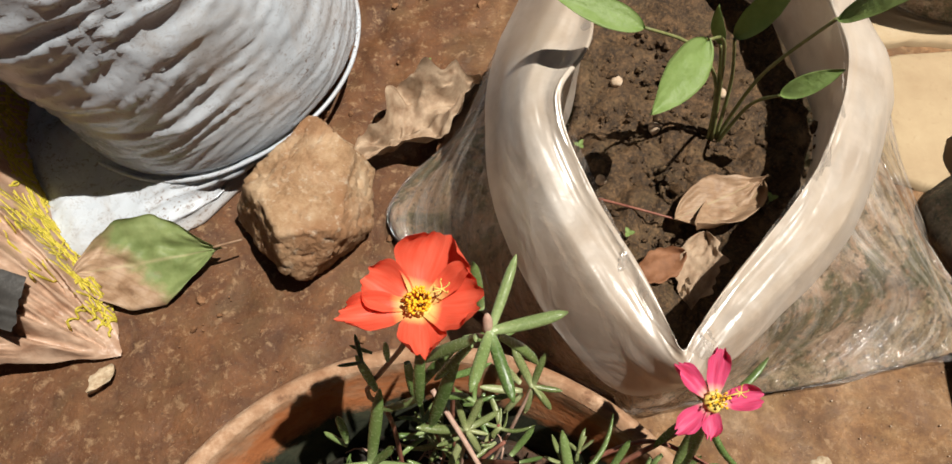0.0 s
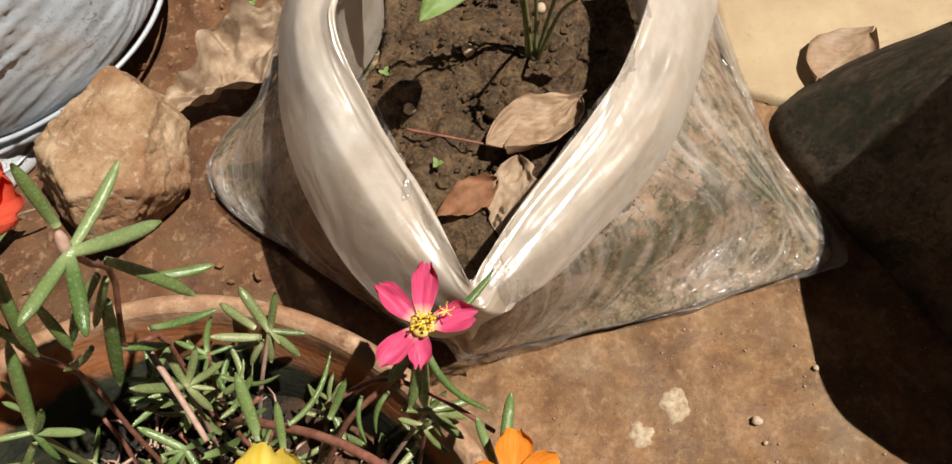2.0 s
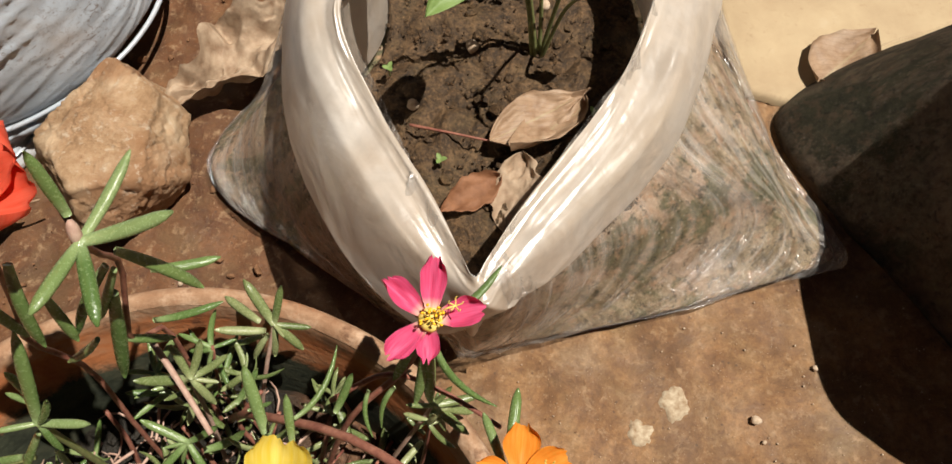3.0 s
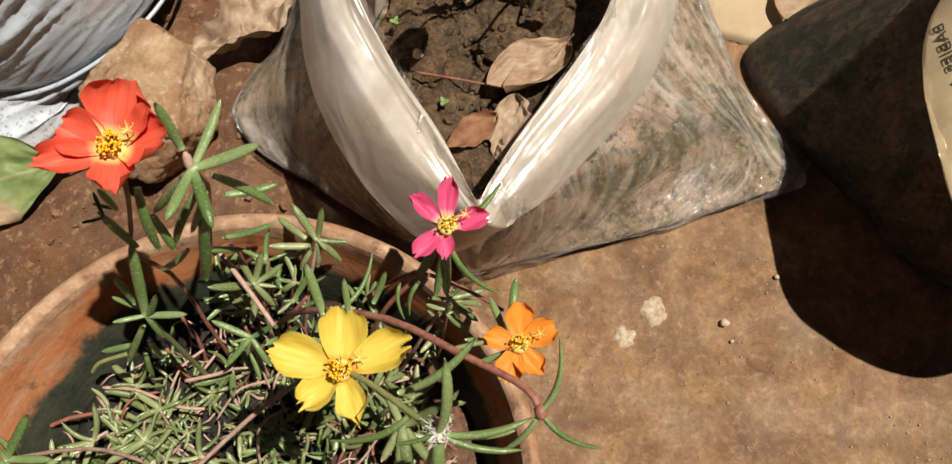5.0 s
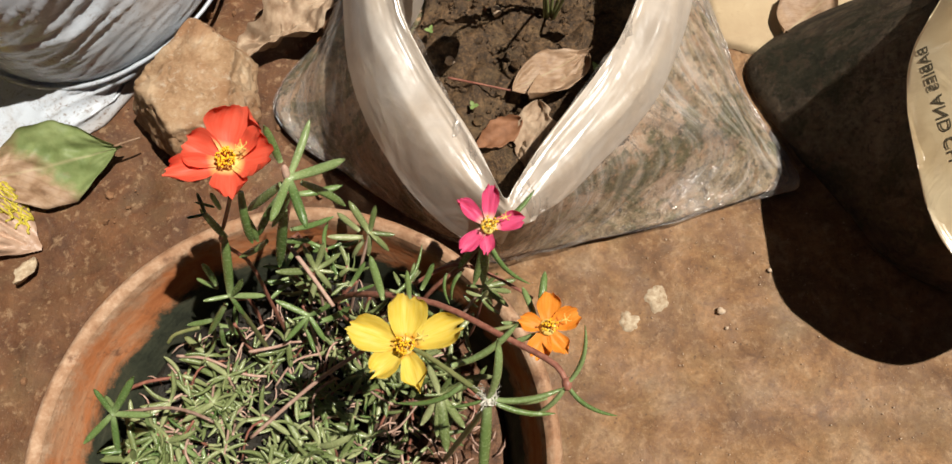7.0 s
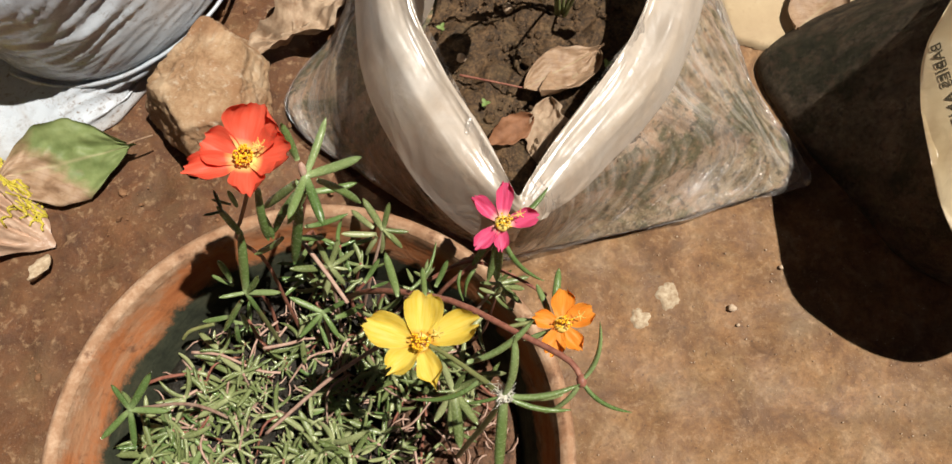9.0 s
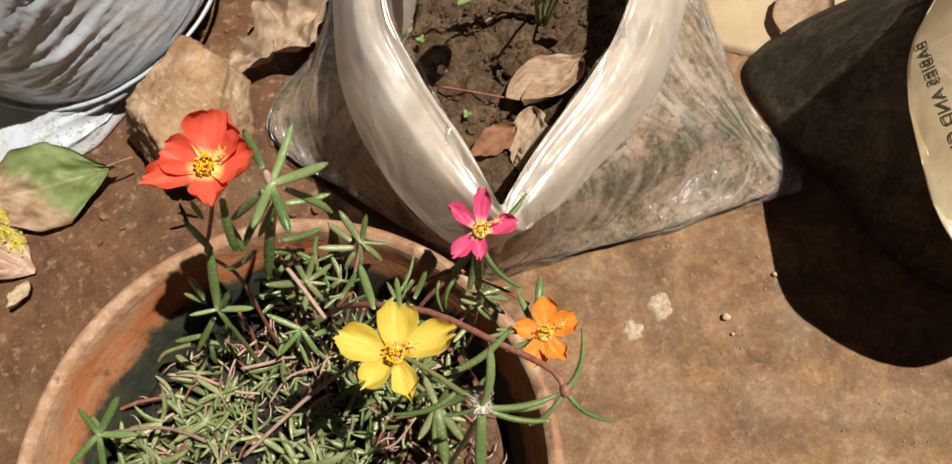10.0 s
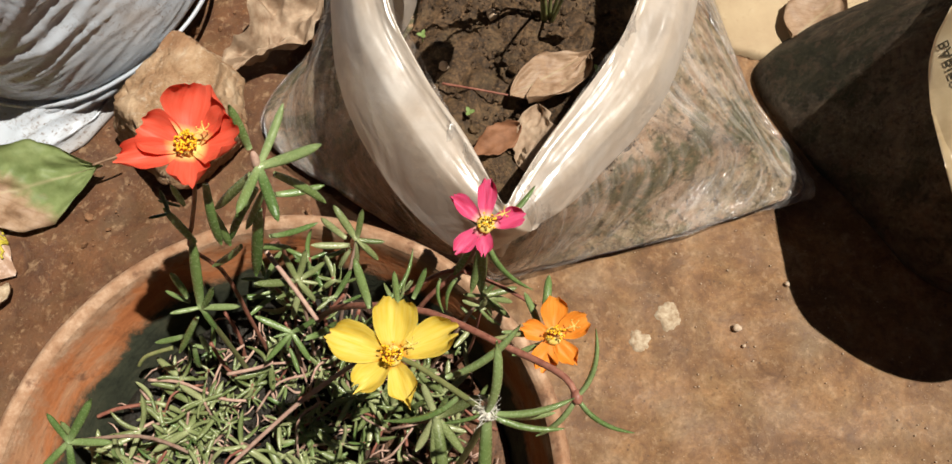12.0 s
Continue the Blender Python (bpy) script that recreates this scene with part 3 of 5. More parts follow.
def soil_top(name, centre, radius, z, bump, material, label, seed, n=60, squash=None):
    """An uneven soil surface with a buried edge."""
    verts, faces = [(centre[0], centre[1], z)], []
    rows = 26
    for i in range(1, rows + 1):
        for k in range(n):
            a = 2 * math.pi * k / n
            r = (squash[k] if squash is not None else radius) * i / rows
            x, y = centre[0] + r * math.cos(a), centre[1] + r * math.sin(a)
            h = bump * (noise3(x * 40, y * 40, seed) + 0.6 * noise3(x * 110, y * 110, seed + 1) + 0.35 * noise3(x * 300, y * 300, seed + 2))
            verts.append((x, y, z + h * (1.6 if squash is not None else 1) - (0.006 if i == rows else 0)))
    for k in range(n):
        faces.append((0, 1 + k, 1 + (k + 1) % n))
    for i in range(rows - 1):
        for k in range(n):
            a, b = 1 + i * n + k, 1 + i * n + (k + 1) % n
            faces.append((a, a + n, b + n, b))
    return solo(name, mesh(name, verts, faces, material), label, "soil", kind="stuff")


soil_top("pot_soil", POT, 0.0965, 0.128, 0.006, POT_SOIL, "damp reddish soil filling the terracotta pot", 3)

# ---- clear planter bag ----
BAG_BASE = [(0.150, 0.197, 0.004), (0.245, 0.208, 0.004), (0.348, 0.230, 0.004), (0.365, 0.248, 0.006), (0.345, 0.310, 0.004), (0.325, 0.390, 0.004),
            (0.256, 0.496, 0.004), (0.116, 0.486, 0.004), (0.040, 0.395, 0.004), (-0.006, 0.328, 0.004), (0.045, 0.270, 0.004), (0.100, 0.225, 0.004)]
BAG_BELLY = [(0.150, 0.187, 0.055), (0.226, 0.221, 0.055), (0.300, 0.252, 0.05), (0.318, 0.264, 0.055), (0.318, 0.305, 0.06), (0.305, 0.370, 0.06),
             (0.256, 0.482, 0.06), (0.120, 0.474, 0.06), (0.055, 0.385, 0.06), (0.034, 0.325, 0.055), (0.058, 0.270, 0.055), (0.102, 0.216, 0.055)]
BAG_HEM = [(0.157, 0.177, 0.130), (0.192, 0.203, 0.116), (0.236, 0.244, 0.114), (0.258, 0.275, 0.114), (0.280, 0.322, 0.116), (0.288, 0.368, 0.116),
           (0.250, 0.472, 0.118), (0.120, 0.466, 0.118), (0.074, 0.398, 0.116), (0.062, 0.330, 0.112), (0.070, 0.268, 0.112), (0.098, 0.208, 0.114)]
BAG_CREST = [(0.148, 0.189, 0.148), (0.170, 0.217, 0.150), (0.205, 0.257, 0.152), (0.225, 0.285, 0.153), (0.243, 0.325, 0.156), (0.246, 0.362, 0.158),
             (0.222, 0.436, 0.158), (0.128, 0.432, 0.160), (0.117, 0.351, 0.163), (0.099, 0.312, 0.164), (0.112, 0.270, 0.152), (0.132, 0.226, 0.150)]


def with_fold(ring):
    """Adds a station on each side of the front fold, so that it stays sharp."""
    a, b, z = (np.array(ring[k], float) for k in (0, 1, -1))
    return [ring[0], tuple(a * 0.7 + b * 0.3), *ring[1:], tuple(a * 0.7 + z * 0.3)]


BAG_BASE, BAG_BELLY, BAG_HEM, BAG_CREST = (with_fold(r) for r in (BAG_BASE, BAG_BELLY, BAG_HEM, BAG_CREST))
BAG_HEM[-1] = (0.1290, 0.1820, 0.0980)  # the roll sags where its left side runs into the knot


def round_noise(u, around, v, along, seed=0.0):
    """Noise that closes round a ring: around and along are its waves per turn and per height."""
    r = around / 6.28
    return noise3(r * math.cos(6.2832 * u) + seed, r * math.sin(6.2832 * u), v * along + seed * 3)


def blend(a, b, f, dz=0.0):
    return [tuple(p * (1 - f) + q * f + (dz if i == 2 else 0) for i, (p, q) in enumerate(zip(u, v))) for u, v in zip(a, b)]


def inward(ring, d, z=None):
    """The ring shrunk towards its middle by about d."""
    c = np.mean(np.array(ring), axis=0)
    out = []
    for p in ring:
        v = np.array([p[0] - c[0], p[1] - c[1]])
        l = np.linalg.norm(v)
        v = v * (1 - d / l)
        out.append((c[0] + v[0], c[1] + v[1], p[2] if z is None else z))
    return out


def planter_bag():
    t = thing("planter_bag", (0.18, 0.32, 0), "clear plastic planter bag filled with soil, mouth rolled outward", "planter bag")

    def creases(co, u, v):
        x, y, z = co
        skew = min(u, 1 - u) - 0.24 * v
        ridge = (1 - min(1, 2.2 * abs(round_noise(skew, 30, v, 1.2, 3)))) ** 2
        fine = (1 - min(1, 2.2 * abs(round_noise(skew, 84, v, 2.0, 8)))) ** 2
        soft = min(1, v * 5)
        where = max(0, 0.35 + 1.6 * round_noise(u, 12, v, 2.5, 5))
        return soft * (0.0045 * ridge + 0.0018 * fine) * where + 0.0035 * noise3(x * 15, y * 15, z * 14 + 3) + 0.0014 * noise3(x * 48, y * 48, z * 30)

    foot = [(x, y, 0.010) for x, y, z in BAG_BASE]
    low = inward(BAG_BASE, 0.016, 0.0005)
    skin = [low, foot, inward(blend(BAG_BASE, BAG_BELLY, 0.4), 0.0), BAG_BELLY, inward(BAG_HEM, 0.008), inward(BAG_CREST, 0.002)]
    part("film", loft("film", skin, 560, 70, FILM, creases), t, "thin clear film with shiny creases over the soil")

    def folds(co, u, v):
        x, y, z = co
        # long pleats that run out from the front knot along the roll, sharp on their crests
        pleats = 0.0
        for k, (at, slope, wide, high) in enumerate(((0.16, 0.9, 0.020, 0.0012), (0.27, 0.5, 0.016, 0.0016), (0.37, -0.25, 0.014, 0.0014), (0.47, 0.6, 0.018, 0.0016))):
            side = min(u, 1 - u)
            off = v - at - slope * (side - 0.08) - 0.05 * round_noise(u, 9, k, 1, 4 + k)
            pleats += 0.42 * high * math.exp(-(off / wide) ** 2) * max(0.0, 0.35 + 1.7 * round_noise(u, 13, k * 2.3, 1, 9))
        crumple = (1 - min(1, 2 * abs(round_noise(u + 0.12 * v, 20, v, 9, 2)))) ** 1.5
        kinks = (1 - min(1, 2 * abs(round_noise(u - 0.2 * v, 46, v, 16, 6)))) ** 2
        patch = max(0.0, 0.15 + 1.6 * round_noise(u, 9, v, 4, 12))
        return min(1, v * 6) * (pleats + (0.0006 * crumple + 0.0002 * kinks) * patch) + 0.0016 * noise3(x * 15, y * 15, z * 12) + 0.0006 * noise3(x * 34, y * 34, z * 24)

    mid = blend(BAG_HEM, BAG_CREST, 0.5)
    full, slack = inward(mid, -0.006), inward(mid, -0.001)
    out = [(x, y, z + 0.006) for x, y, z in full[:8]] + [(x, y, z + 0.015) for x, y, z in slack[8:]]
    high = [(x, y, z + 0.001) for x, y, z in inward(blend(BAG_HEM, BAG_CREST, 0.9), -0.002)]
    inner = [(x, y, z - 0.012) for x, y, z in inward(BAG_CREST, -0.005)]
    deep = [(x, y, 0.092) for x, y, z in inward(BAG_CREST, -0.007)]
    hem = inward(BAG_HEM, 0.001)
    under = [(x, y, z - 0.001) for x, y, z in inward(BAG_HEM, 0.0055)]
    cuff = [under, hem, out, high, BAG_CREST, inner, deep]
    part("cuff", loft("cuff", cuff, 420, 110, CUFF, folds), t, "milky cream cuff where the film is rolled over")
    core = [inward(BAG_BASE, 0.022, 0.0012), inward(foot, 0.0015), inward(blend(BAG_BASE, BAG_BELLY, 0.4), 0.006), inward(BAG_BELLY, 0.008), inward(BAG_HEM, 0.016, 0.082)]
    solo("soil_fill", loft("soil_fill", core, 120, 24, PACKED, lambda co, u, v: 0.0012 * noise3(co[0] * 60, co[1] * 60, co[2] * 60), cap=True), "packed dark soil inside the clear planter bag", "soil", kind="stuff")


planter_bag()


def ring_radii(ring, centre, n, extra):
    loop = spline(ring, 360, True)
    ang = np.arctan2(loop[:, 1] - centre[1], loop[:, 0] - centre[0])
    rad = np.hypot(loop[:, 0] - centre[0], loop[:, 1] - centre[1])
    order = np.argsort(ang)
    return [float(np.interp((2 * math.pi * k / n + math.pi) % (2 * math.pi) - math.pi, ang[order], rad[order], period=2 * math.pi)) + extra for k in range(n)]


BAG_MID = (0.172, 0.312)
soil_top("bag_soil", BAG_MID, 0.1, 0.096, 0.005, BAG_SOIL, "dark crumbly potting soil with bits of bark", 21, 96, ring_radii(BAG_CREST, BAG_MID, 96, 0.004))


# ---- dark planter bag with printed cuff ----
def shaded_bag():
    t = thing("planter_bag", (0.50, 0.27, 0), "dark soil-filled clear planter bag with a printed rolled cuff", "planter bag")
    base = [(0.366, 0.280, 0.003), (0.400, 0.215, 0.003), (0.435, 0.160, 0.003), (0.540, 0.125, 0.003), (0.640, 0.220, 0.003), (0.640, 0.330, 0.003), (0.560, 0.400, 0.003), (0.450, 0.388, 0.003), (0.356, 0.345, 0.003)]
    mid = [(0.394, 0.280, 0.058), (0.404, 0.212, 0.065), (0.436, 0.156, 0.065), (0.540, 0.125, 0.065), (0.630, 0.220, 0.065), (0.625, 0.325, 0.065), (0.555, 0.385, 0.065), (0.455, 0.365, 0.065), (0.394, 0.328, 0.055)]
    high = [(0.425, 0.272, 0.118), (0.414, 0.212, 0.125), (0.440, 0.158, 0.125), (0.545, 0.135, 0.13), (0.615, 0.225, 0.13), (0.605, 0.315, 0.13), (0.545, 0.362, 0.13), (0.475, 0.342, 0.125), (0.432, 0.305, 0.118)]
    crest = [(0.462, 0.265, 0.162), (0.468, 0.222, 0.164), (0.495, 0.188, 0.166), (0.560, 0.180, 0.168), (0.600, 0.230, 0.168), (0.588, 0.308, 0.168), (0.540, 0.345, 0.166), (0.490, 0.330, 0.164), (0.470, 0.300, 0.162)]
    hem = [(0.401, 0.264, 0.122), (0.389, 0.198, 0.122), (0.400, 0.140, 0.122), (0.483, 0.102, 0.125), (0.628, 0.190, 0.128), (0.626, 0.320, 0.128), (0.556, 0.384, 0.128), (0.486, 0.368, 0.125), (0.446, 0.326, 0.124)]

    def creases(co, u, v):
        x, y, z = co
        return 0.0015 * noise3(x * 25, y * 25, z * 8) + 0.0007 * math.sin(u * 120 + 6 * noise3(x * 12, y * 12, z * 6)) + 0.003 * noise3(x * 12, y * 12, z * 12)

    part("film", loft("film", [inward(base, 0.03, 0.0005), base, mid, high, inward(crest, 0.002)], 140, 40, FILM_SHADED, creases), t, "dusty clear film over soil, darkened for its shade")
    swell = [(x, y, z + 0.008) for x, y, z in inward(blend(hem, crest, 0.5), -0.006)]
    deep = [(x, y, 0.12) for x, y, z in inward(crest, 0.006)]
    part("cuff", loft("cuff", [inward(hem, 0.003), hem, swell, inward(crest, -0.003), crest, inward(crest, 0.006), deep], 150, 36, CUFF_TAN_LIT,
                      lambda co, u, v: 0.002 * noise3(co[0] * 24, co[1] * 24, co[2] * 16) + 0.001 * noise3(co[0] * 60, co[1] * 60, co[2] * 40)), t, "milky cream cuff with dark printed words")
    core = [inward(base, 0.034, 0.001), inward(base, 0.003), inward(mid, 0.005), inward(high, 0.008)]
    solo("soil_fill", loft("soil_fill", core, 100, 20, PACKED_SHADED, lambda co, u, v: 0.0012 * noise3(co[0] * 60, co[1] * 60, co[2] * 60), cap=True), "packed soil inside the printed planter bag, toned down for shade", "soil", kind="stuff")
    return t


DARK_BAG = shaded_bag()


def cuff_print():
    """Mirrored warning words that follow the cuff's edge, and a second line too faint to read."""
    cuff = [o for o in DARK_BAG.children if o.name.startswith("cuff")][0]
    tree = BVHTree.FromPolygons([v.co.copy() for v in cuff.data.vertices], [tuple(q.vertices) for q in cuff.data.polygons])
    curve = bpy.data.curves.new("words", "FONT")
    curve.body = "BABIES AND CH"
    curve.size = 0.0085
    curve.offset = 0.00008
    holder = bpy.data.objects.new("words", curve)
    flat = bpy.data.meshes.new_from_object(holder)
    bpy.data.objects.remove(holder)
    bm = bmesh.new()
    bm.from_mesh(flat)
    bmesh.ops.subdivide_edges(bm, edges=[e for e in bm.edges if e.calc_length() > 0.002], cuts=2)
    start, end = Vector((0.4085, 0.272, 0.128)), Vector((0.4095, 0.196, 0.128))
    along = (end - start).normalized()
    up = Vector((-0.75, -0.02, -0.6)).normalized()
    wide = max(v.co.x for v in bm.verts)

    def wrap(a, h):
        spot = start + along * a * (end - start).length / wide + up * h
        lift = along.cross(up)
        lift = lift if lift.z > 0 else -lift
        near, nor, _, _ = tree.ray_cast(spot + lift * 0.04, -lift)
        return near + (nor if nor.z > 0 else -nor) * 0.0006

    for v in bm.verts:
        v.co = wrap(v.co.x, v.co.y * 0.95)
    me = bpy.data.meshes.new("printed_text")
    bm.to_mesh(me)
    bm.free()
    me.materials.append(INK)
    part("printed_text", me, DARK_BAG, "mirrored dark printed words")
    verts, faces = [], []
    for k in range(7):
        a0 = wide * (0.62 + 0.055 * k)
        o = len(verts)
        for i in range(4):
            a = a0 + wide * 0.035 * i / 3
            verts += [wrap(a, -0.006), wrap(a, -0.0095)]
        faces += [(o + 2 * i, o + 2 * i + 1, o + 2 * i + 3, o + 2 * i + 2) for i in range(3)]
    part("printed_line", mesh("printed_line", verts, faces, INK), DARK_BAG, "faint second line of print")


cuff_print()


# ---- white sack ----
def white_sack():
    t = thing("white_sack", (-0.135, 0.44, 0), "dirty white plastic sack full of soil, creased and slumped", "sack")
    c = (-0.135, 0.445)

    def ring(r, z, lean=0.0, n=14, seed=0.0, dx=0.0):
        return [(c[0] + dx + r * (1 + 0.05 * noise3(k * 0.9, seed, 1)) * math.cos(2 * math.pi * k / n), c[1] + lean + r * (1 + 0.05 * noise3(k * 0.9, seed, 5)) * math.sin(2 * math.pi * k / n), z) for k in range(n)]

    def creases(co, u, v):
        x, y, z = co
        a = ((u - 0.25) % 1.0) * 6.2832 * 0.11
        # slanting tension folds, sharp on their crests, rising along the side
        across, along = z * 0.94 - a * 0.30 + 0.012 * noise3(a * 14, z * 14, 1), a * 0.94 + z * 0.30
        big = (1 - min(1, 1.7 * abs(noise3(across * 38, along * 6, 2)))) ** 1.3
        mid = (1 - min(1, 1.7 * abs(noise3(across * 85, along * 12, 7)))) ** 1.8
        small = (1 - min(1, 2 * abs(noise3(across * 150, along * 24, 12)))) ** 2
        calm = 0.45 + 0.9 * max(0.0, noise3(a * 7, z * 9, 21) + 0.2)
        return min(1.0, max(0.0, (v - 0.20) / 0.16)) * calm * (0.0034 * big + 0.0030 * mid + 0.0018 * small) + 0.004 * noise3(x * 14, y * 14, z * 16)

    def flap(co, u, v):
        x, y, z = co
        a = ((u - 0.25) % 1.0) * 6.2832
        fold = (1 - min(1, 1.8 * abs(noise3(a * 1.2, z * 70, 5)))) ** 1.5
        fine = (1 - min(1, 2 * abs(noise3(a * 4, z * 120, 9)))) ** 2
        return 0.005 * fold + 0.002 * fine + 0.003 * noise3(a * 2, 1, 4)

    def sloped(r, z, tilt, **k):
        return [(x, y, max(0.002, q + tilt * (x - c[0]))) for x, y, q in ring(r, z, **k)]

    body = [sloped(0.086, 0.030, 0.10, lean=0.016, dx=-0.008), sloped(0.102, 0.026, 0.12, seed=1, lean=0.016, dx=-0.008), sloped(0.109, 0.030, 0.12, seed=1, lean=0.016, dx=-0.008), ring(0.110, 0.055, 0.015, seed=2, dx=-0.010), ring(0.111, 0.10, 0.014, seed=2, dx=-0.016), ring(0.114, 0.17, 0.013, seed=3, dx=-0.042),
            ring(0.114, 0.24, 0.016, seed=4, dx=-0.064), ring(0.095, 0.30, 0.02, seed=5, dx=-0.075), ring(0.080, 0.31, 0.03, seed=5, dx=-0.075), ring(0.072, 0.285, 0.03, seed=5, dx=-0.075)]
    part("body", loft("body", body, 320, 200, SACK, creases), t)
    skirt = [ring(0.06, 0.001, dx=-0.04), ring(0.096, 0.001, -0.040, seed=1, dx=-0.064), ring(0.091, 0.008, -0.038, seed=1, dx=-0.062), ring(0.088, 0.017, -0.016, seed=1, dx=-0.040), sloped(0.088, 0.033, 0.10, seed=1, lean=0.010, dx=-0.012)]
    part("bottom_flap", loft("bottom_flap", skirt, 260, 50, SACK, flap), t, "crumpled bottom of the sack tucked under")
    roll = [sloped(0.092, 0.036, 0.10, seed=2, lean=0.014, dx=-0.010), sloped(0.1075, 0.029, 0.12, seed=2, lean=0.010, dx=-0.012), sloped(0.1070, 0.021, 0.10, seed=2, lean=0.001, dx=-0.022), sloped(0.100, 0.013, 0.06, seed=2, lean=-0.006, dx=-0.034), sloped(0.086, 0.009, 0.03, seed=2, lean=-0.006, dx=-0.036)]
    part("lower_fold", loft("lower_fold", roll, 260, 40, SACK, flap), t, "slack fold of sheeting under the seam")
    part("bottom_seam", tube("bottom_seam", [(c[0] - 0.008 + 0.1135 * math.cos(q), c[1] + 0.016 + 0.1135 * math.sin(q), 0.0285 + 0.0135 * math.cos(q) + 0.0015 * math.sin(5 * q)) for q in np.linspace(-3.4, 0.9, 16)], [0.0004, 0.0016, 0.0018, 0.0014, 0.0018, 0.0004], SACK, 90, 8), t, "welded seam fold")
    solo("sack_soil", mesh("sack_soil", [(*p[:2], 0.285) for p in spline(ring(0.076, 0.285, 0.03, seed=5, dx=-0.075), 40, True)], [tuple(range(40))], BAG_SOIL), "soil at the mouth of the white sack", "soil", kind="stuff")


white_sack()


# ---- stone, fallen leaves, rubbish ----
def chipped(name, faces, material, seed, cuts=6, soft=0.020, rough=0.05):
    """A lump of stone with broken faces: rows of (direction, distance from the middle), worn round at the edges."""
    planes = [(Vector(d).normalized(), r) for d, r in faces]
    bm = bmesh.new()
    bmesh.ops.create_icosphere(bm, subdivisions=cuts, radius=1)
    size = max(r for _, r in planes)
    for v in bm.verts:
        d = v.co.normalized()
        reach = [r / d.dot(n) for n, r in planes if d.dot(n) > 0.05]
        k = 1 / (soft * size)
        near = min(reach)
        r = near - math.log(sum(math.exp(-k * (q - near)) for q in reach)) / k
        q = d * 2.2 + Vector((seed, seed * 3.1, 2))
        r *= 1 + rough * noise.noise(q) + rough * 0.6 * noise.noise(q * 3) + rough * 0.4 * noise.noise(q * 9) + rough * 0.25 * noise.noise(q * 24) - rough * 0.8 * max(0.0, 1 - 12 * abs(noise.noise(q * 1.4 + Vector((4, 1, 7)))))
        v.co = d * r
    me = bpy.data.meshes.new(name)
    bm.to_mesh(me)
    bm.free()
    me.materials.append(material)
    me.polygons.foreach_set("use_smooth", [True] * len(me.polygons))
    return me


STONE_FACES = (((0.1, -0.05, 1.0), 0.028), ((-0.75, 0.66, 0.25), 0.030), ((0.88, -0.1, 0.3), 0.034), ((0.15, -0.85, 0.35), 0.040), ((-0.80, -0.45, 0.3), 0.030), ((0.1, 1.0, 0.1), 0.046),
               ((0.72, 0.6, 0.3), 0.040), ((0.6, -0.7, -0.25), 0.036), ((-0.5, -0.6, -0.5), 0.034), ((0, 0, -1), 0.024), ((-0.3, 0.2, 0.9), 0.029), ((0.6, 0.1, -0.6), 0.032))
solo("stone", chipped("stone", STONE_FACES, STONE, 4), "rough tan lump of broken stone lying on the soil", "stone", m=pose(-0.058, 0.331, 0.026, 0, 0, 4) @ Matrix.Scale(1.17, 4))


def leaf_blade(name, length, width, material, seed, curl=0.2, cup=0.12, wave=0.06, rag=0.0, foot=0.75, n=24, across=12, thick=0.0006):
    """A broad leaf along +y from its stalk, with a raised midrib, two skins and a worn outline."""
    rows = []
    for i in range(n + 1):
        v = i / n
        w = width * 0.5 * (math.sin(math.pi * v ** (0.8 if foot < 1 else 1.15))) ** (foot if v < 0.42 else 0.75 if foot < 1 else 0.6) * (1 - v ** 6 * 0.2) if 0 < v < 1 else 0.0006
        row = []
        for k in range(across + 1):
            u = k / across * 2 - 1
            edge = 1 + rag * noise3(v * 9, u * 1.5 + 4, seed) * abs(u)
            x = u * w * edge
            y = v * length
            z = cup * width * u * u + curl * length * (v - 0.4) ** 2 + wave * width * noise3(v * 4, u * 2, seed + 3) + wave * 0.5 * width * noise3(v * 10, u * 5, seed)
            row.append((x, y, z))
        rows.append(row)
    top = [p for r in rows for p in r]
    m = across + 1
    verts = top + [(x, y, z - thick) for x, y, z in top]
    f = grid_faces(n + 1, m)
    o = len(top)
    faces = f + [tuple(o + i for i in reversed(q)) for q in f]
    for i in range(n):
        for a in (i * m, i * m + across):
            faces.append((a, a + m, a + m + o, a + o))
    uvs = [((k / across), i / n) for i in range(n + 1) for k in range(m)] * 2
    return mesh(name, verts, faces, material, uvs)


def fallen_leaf(name, blade, m, label, stalk=None, material=None):
    ob = solo(name, blade, label, "leaf", m=m)
    if stalk:
        part("stalk", tube("stalk", stalk, [0.0009, 0.0007], material or BROWN_LEAF, 8, 6), ob, m=m)
    return ob


fallen_leaf("fallen_leaf", leaf_blade("fallen_leaf", 0.094, 0.062, HALF_GREEN, 2, 0.20, 0.10, 0.10, 0.10, 1.05, 40, 24), pose(-0.113, 0.304, 0.012, 0, -22, 101), "large fallen leaf, green turning brown, lying on bare soil",
            [(0, 0.002, 0.016), (0.001, -0.008, 0.016), (0.002, -0.016, 0.013)])
fallen_leaf("dry_leaf", leaf_blade("dry_leaf", 0.0579, 0.027, BROWN_LEAF, 5, 0.15, 0.08, 0.10, 0.06, 1.25, 40, 24), pose(0.2150, 0.3000, 0.106, -4, -8, 115.6), "flat dry brown leaf lying on the bag soil")
fallen_leaf("dry_leaf", leaf_blade("dry_leaf", 0.050, 0.026, BROWN_LEAF, 6, 0.3, 0.2, 0.08, 0.06), pose(0.213, 0.294, 0.102, 4, 24, 128), "curled dry brown leaf half under another leaf")
